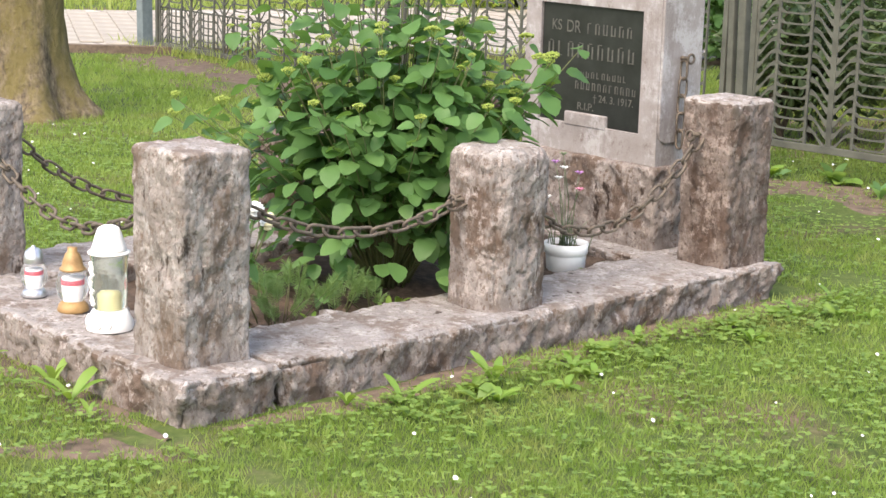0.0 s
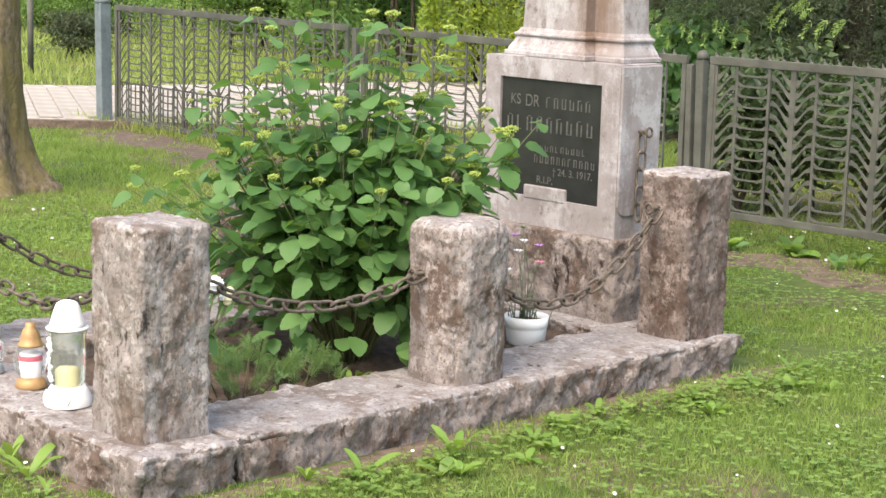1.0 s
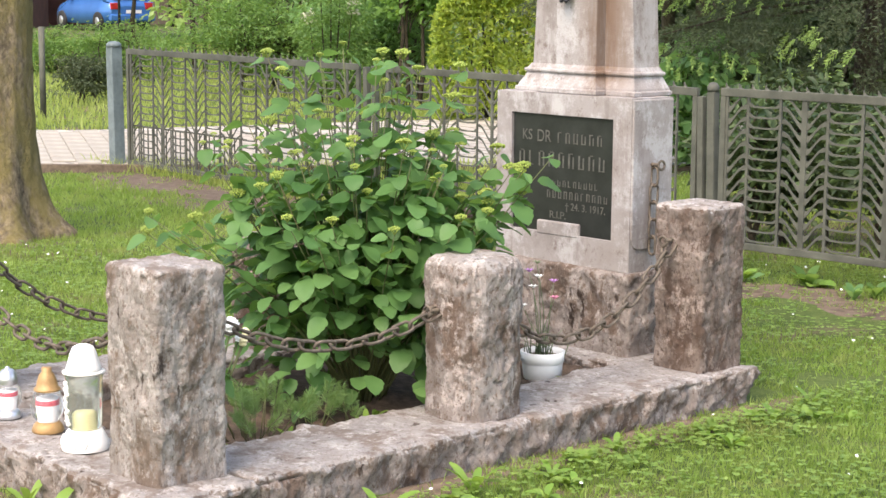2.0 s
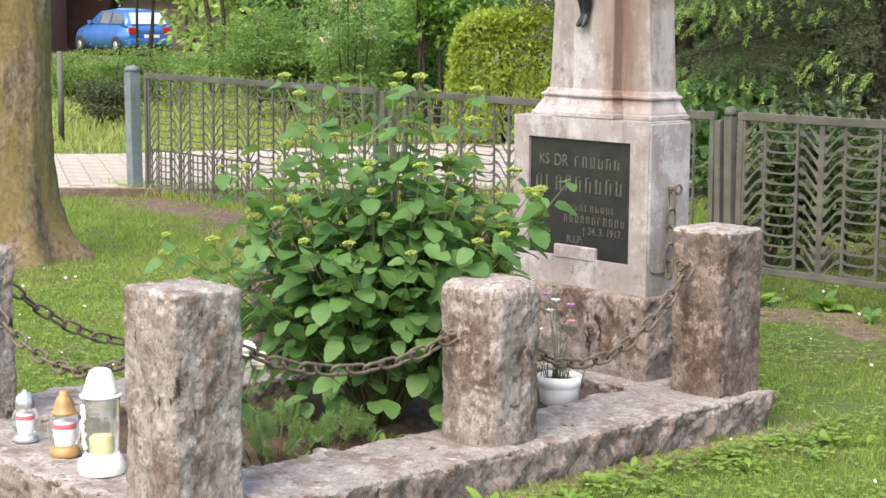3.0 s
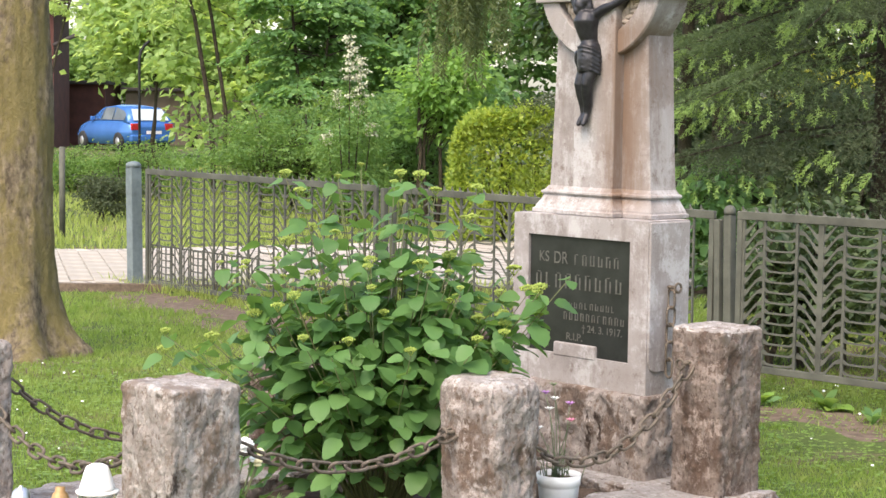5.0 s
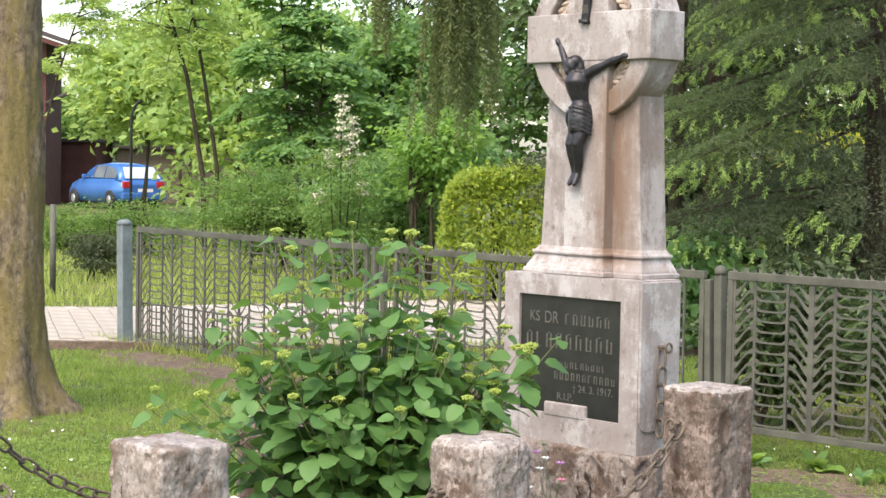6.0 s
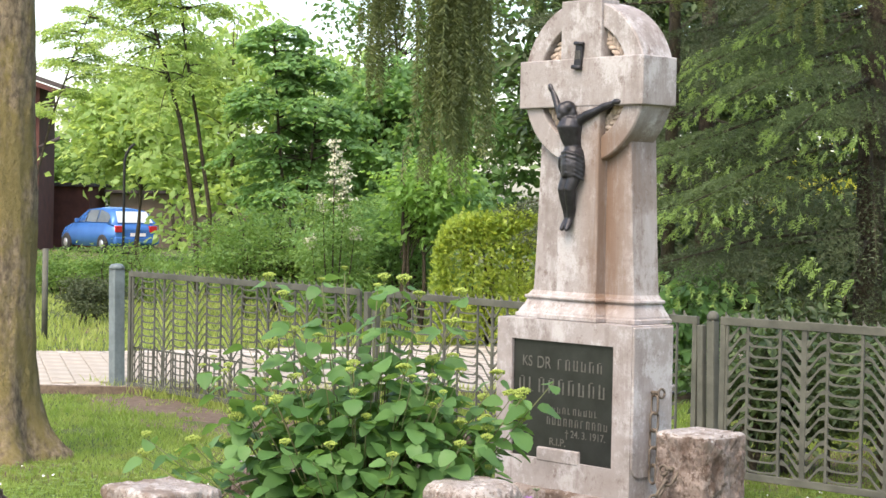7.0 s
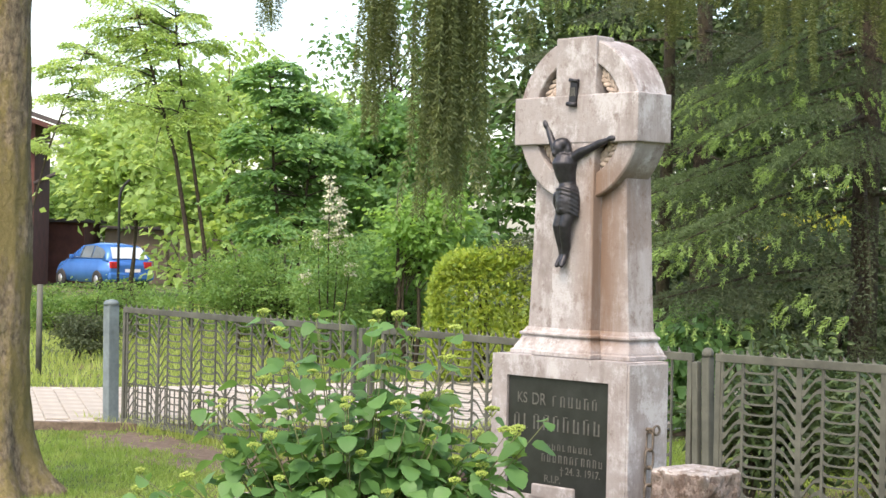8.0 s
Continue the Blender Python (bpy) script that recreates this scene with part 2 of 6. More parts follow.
def rough_block(x0, x1, y0, y1, z0, z1, step, rnd, amp, seed, shape=None, top_amp=0.4, hewn=False):
    """A hewn stone: a rounded box on a fine lattice, its faces broken by ridged and fractal noise."""
    size = Vector((x1 - x0, y1 - y0, z1 - z0))
    mid = Vector(((x0 + x1) / 2, (y0 + y1) / 2, (z0 + z1) / 2))
    n = [max(2, round(s / step)) for s in size]
    half = size / 2
    index, verts, faces = {}, [], []

    def vert(i, j, k):
        key = (i, j, k)
        if key in index:
            return index[key]
        p = Vector((size.x * (i / n[0] - 0.5), size.y * (j / n[1] - 0.5), size.z * (k / n[2] - 0.5)))
        core = Vector([max(-(h - rnd), min(h - rnd, c)) for c, h in zip(p, half)])
        d = p - core
        low = p.z < -half.z + rnd
        if low:
            core.z = min(core.z, p.z) if abs(p.z + half.z) > 1e-6 else core.z
            d = p - core
        if d.length > 1e-9:
            d.normalize()
            p = core + d * rnd if d.z > -0.2 else p
        q = p + mid + Vector((seed * 3.1, seed * 1.7, 0))
        f = noise.fractal(q * 12, 0.6, 2.2, 6)
        c = noise.noise(q * Vector((7, 7, 1.8)))
        slow = noise.noise(q * 3.1 + Vector((4, 8, 1)))
        rid = noise.ridged_multi_fractal(q * Vector((8, 8, 5)), 0.9, 2.2, 4, 1.0, 2.0)
        near = noise.voronoi(q * Vector((10, 10, 5)) + 1.1 * noise.noise_vector(q * 8))[0]
        crack = -3.0 * max(0.0, 0.10 - (near[1] - near[0]))
        # chisel facets: each cell is a small tilted plane
        s = Vector((9, 9, 5.5)) if hewn else Vector((6.5, 6.5, 6.5))
        u = q * s + 0.55 * noise.noise_vector(q * 14)
        cell = noise.voronoi(u)[1][0]
        tilt = noise.noise_vector(cell * 7.3)
        facet = tilt.dot(u - cell) * 1.6 + 0.5 * noise.noise(cell * 5.1)
        grain = noise.fractal(q * Vector((34, 34, 19)), 0.7, 2.1, 4)
        dz = max(0.0, d.z) ** 2
        w = top_amp * dz + 1 - dz
        e = 1.0 + 0.6 * (max(abs(d.x), abs(d.y), abs(d.z)) < 0.9)
        foot = min(1.0, 0.25 + (p.z + half.z) * 9)
        if hewn:
            e = 1.0
            rough = 0.45 * f + 0.30 * slow + 0.30 * (1.3 - rid) + 0.65 * crack + 0.75 * facet + 0.50 * grain - 0.12
        else:
            rough = 0.95 * f + 0.5 * c + 0.4 * slow + 0.40 * (1.3 - rid) + crack + 0.8 * facet + 0.25 * grain - 0.30
        p = p + d * amp * w * e * foot * rough
        if shape:
            p = shape(p, half)
        index[key] = len(verts)
        verts.append(p + mid)
        return index[key]

    for ax in range(3):
        b, c = (ax + 1) % 3, (ax + 2) % 3
        for side in (0, n[ax]):
            for i in range(n[b]):
                for j in range(n[c]):
                    quad = []
                    for di, dj in ((0, 0), (1, 0), (1, 1), (0, 1)):
                        idx = [0, 0, 0]
                        idx[ax], idx[b], idx[c] = side, i + di, j + dj
                        quad.append(vert(*idx))
                    faces.append(quad if side else quad[::-1])
    return verts, faces


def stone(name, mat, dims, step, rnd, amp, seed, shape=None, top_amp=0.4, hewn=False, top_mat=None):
    """A hewn stone; the upper face may have a surface of its own, skylight put into its colour, with a ragged edge."""
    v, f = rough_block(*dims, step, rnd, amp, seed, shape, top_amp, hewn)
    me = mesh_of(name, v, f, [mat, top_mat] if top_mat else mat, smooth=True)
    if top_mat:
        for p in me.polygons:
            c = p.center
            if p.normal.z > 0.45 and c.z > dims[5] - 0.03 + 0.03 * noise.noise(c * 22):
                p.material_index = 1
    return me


# ---- ground ----
def ground_height(x, y):
    return 0.025 * noise.noise(Vector((x * 0.5, y * 0.5, 0))) - 0.02


def soil_strip(name, label, path, half_width, seed):
    """A ragged bare strip just above the ground along a path."""
    V, F, pts = [], [], []
    for (ax, ay), (bx, by) in zip(path, path[1:]):
        n = max(2, int(math.hypot(bx - ax, by - ay) / 0.06))
        pts += [(ax + (bx - ax) * i / n, ay + (by - ay) * i / n, math.atan2(by - ay, bx - ax)) for i in range(n)]
    for i, (x, y, a) in enumerate(pts):
        taper = min(1.0, i / 6, (len(pts) - 1 - i) / 6)
        for j in range(9):
            f = j / 4 - 1
            side = 1 + 0.75 * noise.fractal(Vector((x * 2.2, y * 2.2, seed + (f > 0))), 0.8, 2, 3)
            o = f * half_width * side * (0.15 + 0.85 * taper)
            px, py = x - math.sin(a) * o, y + math.cos(a) * o
            V.append((px, py, ground_height(px, py) + 0.005 - 0.012 * abs(f) ** 3 + 0.006 * noise.noise(Vector((px * 14, py * 14, seed)))))
    F = [(9 * i + j, 9 * i + j + 1, 9 * i + j + 10, 9 * i + j + 9) for i in range(len(pts) - 1) for j in range(8)]
    tagged(new(name, mesh_of(name, V, F, SOIL, True)), label, "soil", kind="structure")


def grave_xy(*pts):
    return [tuple((GRAVE @ Vector((x, y, 0))).xy) for x, y in pts]


def build_ground():
    xs = np.concatenate([[-400, -120, -50, -25], np.arange(-12, 12.01, 0.3), [25, 50, 120, 400]])
    ys = np.concatenate([[-400, -100, -30, -8], np.arange(-2, 30.01, 0.3), [45, 70, 120, 300, 900]])
    V = [(x, y, ground_height(x, y)) for y in ys for x in xs]
    w = len(xs)
    F = [(j * w + i, j * w + i + 1, (j + 1) * w + i + 1, (j + 1) * w + i) for j in range(len(ys) - 1) for i in range(w - 1)]
    ob = new("ground", mesh_of("ground", V, F, GROUND, True))
    tagged(ob, "mown lawn ground with bare soil patches", "ground", kind="structure")


build_ground()
soil_strip("soil_strip", "bare brown soil along the gate", [(-2.75, 14.55), (-1.6, 13.2), (-0.5, 11.8)], 0.55, 1)
soil_strip("soil_strip", "bare soil among the roots of the old tree", [(-3.1, 10.45), (-2.5, 10.35), (-2.05, 10.7)], 0.22, 9)
soil_strip("soil_strip", "dry trodden patch on the lawn before the gate", [(-2.2, 12.9), (-1.5, 12.2), (-0.9, 11.7)], 0.20, 10)
soil_strip("soil_strip", "bare trodden soil along the fence", [(0.9, 9.75), (1.9, 8.95), (3.0, 7.85), (3.9, 6.9)], 0.36, 2)
soil_strip("soil_strip", "bare soil at the foot of the long kerb", grave_xy((0.06, 0.1), (0.07, 1.2), (0.07, 2.4), (0.06, 3.0)), 0.10, 3)
soil_strip("soil_strip", "bare soil at the foot of the front kerb", grave_xy((0.05, -0.07), (-0.8, -0.07), (-1.9, -0.07)), 0.09, 4)
# next three: brown strips added to darken the ground like the spruces' shade
soil_strip("soil_strip", "added brown strip standing in for spruce shade on the ground", [(1.7, 10.6), (3.0, 11.4), (4.6, 12.6)], 1.3, 6)
soil_strip("soil_strip", "added brown strip standing in for shade among the far trunks", [(2.0, 20.0), (6.0, 20.6), (11.0, 22.0)], 3.4, 8)
soil_strip("soil_strip", "added brown strip standing in for deep shade below the spruces", [(2.2, 14.4), (4.5, 14.0), (8.0, 15.5)], 2.6, 7)
soil_strip("soil_strip", "worn bare patch in the lawn", [(-1.3, 4.55), (-0.95, 4.6), (-0.6, 4.5)], 0.13, 5)

# ---- the grave ----
WIDE, LONG, KZ = 1.80, 2.69, 0.12


def cut_under(p, half):
    """Kerb sides lean in a little towards the ground."""
    return Vector((p.x * (1 + 0.02 * p.z / half.z), p.y * (1 + 0.02 * p.z / half.z), p.z))


def kerb(name, label, dims, seed):
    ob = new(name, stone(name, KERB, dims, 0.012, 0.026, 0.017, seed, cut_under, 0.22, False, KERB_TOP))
    ob.matrix_world = GRAVE
    return tagged(ob, label, "kerb stone", "kerb stones round the grave")


kerb("kerb_stone", "pitted grey-brown travertine kerb stone carrying two posts and candles", (-WIDE, 0.0, 0.0, 0.348, -0.10, KZ), 1)
kerb("kerb_stone", "long rough-hewn travertine kerb stone with broken outer edge", (-0.40, 0.0, 0.362, LONG, -0.10, KZ), 2)
kerb("kerb_stone", "long rough travertine kerb stone behind the bush", (-WIDE, -WIDE + 0.40, 0.40, LONG, -0.10, KZ), 3)
kerb("kerb_stone", "rear travertine slab under the monument", (-WIDE + 0.41, -0.41, 2.40, LONG + 0.2, -0.10, KZ - 0.02), 4)


def bed():
    V, F, nx, ny = [], [], 24, 40
    for j in range(ny + 1):
        for i in range(nx + 1):
            x, y = -WIDE + 0.3 + (WIDE - 0.6) * i / nx, 0.3 + 2.2 * j / ny
            V.append((x, y, 0.055 + 0.03 * noise.fractal(Vector((x * 5, y * 5, 2)), 0.9, 2, 4)))
    F = [(j * (nx + 1) + i, j * (nx + 1) + i + 1, (j + 1) * (nx + 1) + i + 1, (j + 1) * (nx + 1) + i) for j in range(ny) for i in range(nx)]
    ob = new("soil_bed", mesh_of("soil_bed", V, F, simple("dark_garden_soil", (0.082, 0.058, 0.043), 0.95, 0, 0.5, 30, 0.9, 0.15), True))
    ob.matrix_world = GRAVE
    tagged(ob, "dry brown soil bed inside the kerb stones", "soil", kind="structure")


bed()


def round_post(p, half):
    """Softens a square post towards an octagonal, rounded section."""
    a, b = p.x / half.x, p.y / half.y
    r = max(abs(a), abs(b), 1e-6)
    s = 1 - 0.16 * (min(abs(a), abs(b)) / r) ** 2.0
    return Vector((p.x * s, p.y * s, p.z))


def post(label, dims, seed, mat, rnd, shape, lean=0.0):
    """A hewn stone post that stands on the kerb."""
    ob = new("stone_post", stone("stone_post", mat, dims, 0.0075, rnd, 0.0098, seed, shape, 0.6, True, SKYLIT_TOP))
    ob.matrix_world = GRAVE
    return tagged(ob, label, "stone post", "posts round the grave")


PZ = KZ - 0.006
post("square rough grey travertine post on the kerb corner", (-0.37, -0.105, 0.075, 0.325, PZ, KZ + 0.628), 11, STONE, 0.022, None)
post("rounded rough travertine post, shorter than its neighbours", (-0.34, -0.055, 1.255, 1.545, PZ, KZ + 0.535), 12, STONE_MID, 0.05, round_post)
post("dark brown rough travertine post beside the monument", (-0.292, -0.055, 2.43, 2.685, PZ, KZ + 0.62), 13, STONE_BROWN, 0.022, None)
post("rough grey travertine post on the kerb corner behind the candles", (-1.76, -1.48, 0.08, 0.35, PZ, KZ + 0.60), 14, STONE, 0.022, None)
post("rough travertine post half hidden behind the bush", (-1.70, -1.44, 1.46, 1.72, PZ, KZ + 0.44), 15, STONE_BROWN, 0.05, round_post)
post("rough brown travertine post behind the monument", (-1.74, -1.47, 2.43, 2.69, PZ, KZ + 0.50), 16, STONE_BROWN, 0.03, None)

# ---- the monument ----
MX = -0.872   # its middle across the grave
MY = 2.55     # its front


def monument():
    top = thing("grave_monument", "weathered pale limestone grave monument with a ringed cross and rust runs", "monument", GRAVE @ pose(MX, MY, 0))
    # rough base, local x from -0.39 to 0.39, y from 0 to 0.22
    part("base", stone("base", STONE_MID, (-0.405, 0.385, -0.035, 0.30, 0.09, 0.428), 0.013, 0.02, 0.014, 21, None, 0.3), None, top, "rough brown travertine base")
    # block with a recess for the plaque
    bm = bmesh.new()
    x0, x1, z0, z1 = -0.388, 0.351, 0.428, 1.110
    px0, px1, pz0, pz1 = -0.302, 0.256, 0.545, 1.025
    for a, b, c, d in ((x0, px0, z0, z1), (px1, x1, z0, z1), (px0, px1, z0, pz0), (px0, px1, pz1, z1)):
        box(a, b, 0, 0.03, c, d, 0, bm)
    box(x0, x1, 0.03, 0.246, z0, z1, 0, bm)
    bmesh.ops.remove_doubles(bm, verts=bm.verts[:], dist=0.0005)
    part("block", bm, LIMESTONE, top)
    # side panel with its rounded foot
    for s in (-1, 1):
        out = [(-0.119, 0.60), (-0.118, 0.56), (-0.105, 0.53), (-0.08, 0.515), (0.119, 0.515), (0.119, 1.106), (-0.119, 1.106)]
        bm = prism(out, 0, 0.022)
        bmesh.ops.transform(bm, matrix=Matrix.Translation((0.337 if s > 0 else -0.374, 0.123, 0)) @ Matrix.Rotation(radians(90 if s > 0 else -90), 4, "Z") @ Matrix.Translation((0, -0.022, 0)), verts=bm.verts[:])
        bmesh.ops.bevel(bm, geom=bm.edges[:], offset=0.006, segments=2, affect="EDGES", profile=0.5)
        part("side_panel", bm, LIMESTONE, top)
    plaque = part("plaque", box(px0, px1, 0.012, 0.03, pz0, pz1, 0.002), SLATE, top, "polished black plaque with worn gilt letters")
    part("repair_patch", box(-0.15, 0.08, -0.003, 0.03, 0.535, 0.592, 0.006), LIMESTONE, top, "grey mortar patch")

    def words(text, x, z, size, squeeze=1.0):
        cu = bpy.data.curves.new("lettering", "FONT")
        cu.body, cu.size, cu.extrude, cu.align_x = text, size, 0.0008, "CENTER"
        tmp = bpy.data.objects.new("lettering", cu)
        scene.collection.objects.link(tmp)
        me = bpy.data.meshes.new_from_object(tmp.evaluated_get(bpy.context.evaluated_depsgraph_get()))
        bpy.data.objects.remove(tmp)
        me.materials.clear()
        me.materials.append(LETTER)
        me.transform(pose(x, 0.0108, z, 90, 0, 0) @ Matrix.Diagonal((squeeze, 1, 1, 1)))
        part("lettering", me, None, plaque)

    def bar(xa, xb, z, h):
        part("line_bar", box(xa, xb, 0.0095, 0.0122, z, z + h), LETTER, plaque)

    words("KS", -0.222, 0.916, 0.062, 0.85)
    words("DR", -0.128, 0.912, 0.070, 0.85)

    def strokes(xa, count, step, z, h):
        """A worn line of letters: each an upright stroke and a short foot or head."""
        r = random.Random(int(z * 1000))
        for i in range(count):
            x = xa + i * step
            bar(x, x + step * 0.14, z, h * r.uniform(0.85, 1.0))
            if r.random() < 0.8:
                bar(x + step * 0.42, x + step * 0.54, z, h * r.uniform(0.7, 1.0))
            at_z = z + (h - 0.004 if r.random() < 0.5 else 0.001)
            bar(x + step * 0.141, x + step * 0.419, at_z, 0.003)

    strokes(-0.050, 6, 0.043, 0.912, 0.044)
    strokes(-0.265, 9, 0.055, 0.812, 0.062)
    strokes(-0.135, 11, 0.029, 0.735, 0.027)
    strokes(-0.105, 11, 0.031, 0.686, 0.032)
    words("† 24. 3. 1917.", 0.105, 0.644, 0.042, 0.95)
    words("R.I.P.", -0.045, 0.604, 0.042, 1.1)

    # the shaft and the cross stand a little off the block's middle
    def centred(ob):
        ob.location.x = -0.017
        return ob

    # mouldings: stepped rings under the shaft, each a little smaller
    def mould(w, y0, y1, z, rows):
        bm = bmesh.new()
        prev = None
        for dw, dz in rows:
            ring = [bm.verts.new(c) for c in ((-w - dw, y0 - dw, z + dz), (w + dw, y0 - dw, z + dz), (w + dw, y1 + dw * 0.5, z + dz), (-w - dw, y1 + dw * 0.5, z + dz))]
            if prev:
                for i in range(4):
                    bm.faces.new((prev[i], prev[(i + 1) % 4], ring[(i + 1) % 4], ring[i]))
            else:
                bm.faces.new(ring[::-1])
            prev = ring
        bm.faces.new(prev)
        return centred(part("moulding", bm, LIMESTONE, top))

    rows = [(0.046, 0.0), (0.048, 0.003), (0.048, 0.016), (0.043, 0.019), (0.039, 0.021), (0.037, 0.029), (0.030, 0.041), (0.022, 0.054), (0.016, 0.066), (0.013, 0.074), (0.012, 0.077), (0.020, 0.079), (0.023, 0.085), (0.021, 0.091), (0.013, 0.094), (0.010, 0.096), (0.0, 0.112)]
    mould(0.281, 0.125, 0.280, 1.110, rows).location.x = -0.034
    mould(0.109, 0.070, 0.16, 1.112, [(1.1 * a, b) for a, b in rows])
    # outer shaft, tapering upwards, with narrow chamfers on its front edges
    bm = bmesh.new()
    prev = None
    for z, h in ((1.205, 0.281), (1.24, 0.276), (1.40, 0.266), (1.64, 0.255), (1.86, 0.246)):
        c = 0.006
        ring = [bm.verts.new(p) for p in ((-h, 0.125 + c, z), (-h + c, 0.125, z), (h - c, 0.125, z), (h, 0.125 + c, z), (h, 0.280, z), (-h, 0.280, z))]
        if prev:
            for i in range(6):
                bm.faces.new((prev[i], prev[(i + 1) % 6], ring[(i + 1) % 6], ring[i]))
        else:
            bm.faces.new(ring[::-1])
        prev = ring
    bm.faces.new(prev)
    part("outer_shaft", bm, LIMESTONE, top).location.x = -0.034
    centred(part("cross_stem", box(-0.109, 0.109, 0.070, 0.18, 1.205, 2.405, 0.006), LIMESTONE, top))
    centred(part("cross_arm", box(-0.337, 0.337, 0.067, 0.272, 1.975, 2.170, 0.005), LIMESTONE, top))
    # ring
    CZ, N = 2.073, 72
    bm = bmesh.new()
    loops = []
    for r, y in ((0.326, 0.085), (0.332, 0.091), (0.332, 0.262), (0.243, 0.262), (0.243, 0.089), (0.247, 0.085)):
        loops.append([bm.verts.new((r * math.cos(2 * math.pi * i / N), y, CZ + r * math.sin(2 * math.pi * i / N))) for i in range(N)])
    for a in range(6):
        p, q = loops[a], loops[(a + 1) % 6]
        for i in range(N):
            bm.faces.new((p[i], q[i], q[(i + 1) % N], p[(i + 1) % N]))
    bmesh.ops.recalc_face_normals(bm, faces=bm.faces[:])
    centred(part("ring", bm, LIMESTONE, top))
    # recessed field and the twisted foliage carved into it
    bm = bmesh.new()
    a = [bm.verts.new((0.25 * math.cos(2 * math.pi * i / N), 0.150, CZ + 0.25 * math.sin(2 * math.pi * i / N))) for i in range(N)]
    b = [bm.verts.new((0.25 * math.cos(2 * math.pi * i / N), 0.250, CZ + 0.25 * math.sin(2 * math.pi * i / N))) for i in range(N)]
    bm.faces.new(a)
    bm.faces.new(b[::-1])
    for i in range(N):
        bm.faces.new((a[i], b[i], b[(i + 1) % N], a[(i + 1) % N]))
    bmesh.ops.recalc_face_normals(bm, faces=bm.faces[:])
    centred(part("recessed_field", bm, RUSTSTONE, top, "rust-brown recessed field"))
    for quarter in range(4):
        bm = bmesh.new()
        for i in range(13):
            ang = 90 * quarter + 21 + 48 * i / 12
            side = 1 if i % 2 else -1
            m = Matrix.Translation((0, 0, CZ)) @ Matrix.Rotation(radians(-ang), 4, "Y") @ Matrix.Translation((0.205 + 0.014 * side, 0.122, 0)) @ Matrix.Rotation(radians(side * 36), 4, "Y") @ Matrix.Diagonal((0.012, 0.017, 0.030, 1))
            bmesh.ops.create_uvsphere(bm, u_segments=10, v_segments=8, radius=1.0, matrix=m)
        pts = []
        for i in range(15):
            ang = radians(90 * quarter + 19 + 52 * i / 14)
            pts.append((0.205 * math.cos(ang), 0.138, CZ + 0.205 * math.sin(ang)))
        tube(pts, 0.012, 7, bm)
        smooth_all(bm)
        centred(part("carved_wreath", bm, WREATH, top, "carved twisted foliage"))
    # scroll tablet, its ends rolled forward
    bm = box(-0.020, 0.020, 0.056, 0.068, 2.135, 2.225, 0.003)
    for z, a in ((2.228, 0.010), (2.132, 0.012)):
        tube([(-0.024, 0.056, z), (0.024, 0.056, z)], a * 0.8, 10, bm)
    bmesh.ops.rotate(bm, cent=(0, 0.06, 2.18), matrix=Matrix.Rotation(radians(7), 3, "Y"), verts=bm.verts[:])
    tablet = centred(part("scroll_tablet", bm, BRONZE, top, "small dark metal scroll"))
    for i in range(4):
        part("line_bar", box(-0.016 + i * 0.008, -0.012 + i * 0.008, 0.0535, 0.0565, 2.165, 2.20), LETTER, tablet)
    return top


monument()


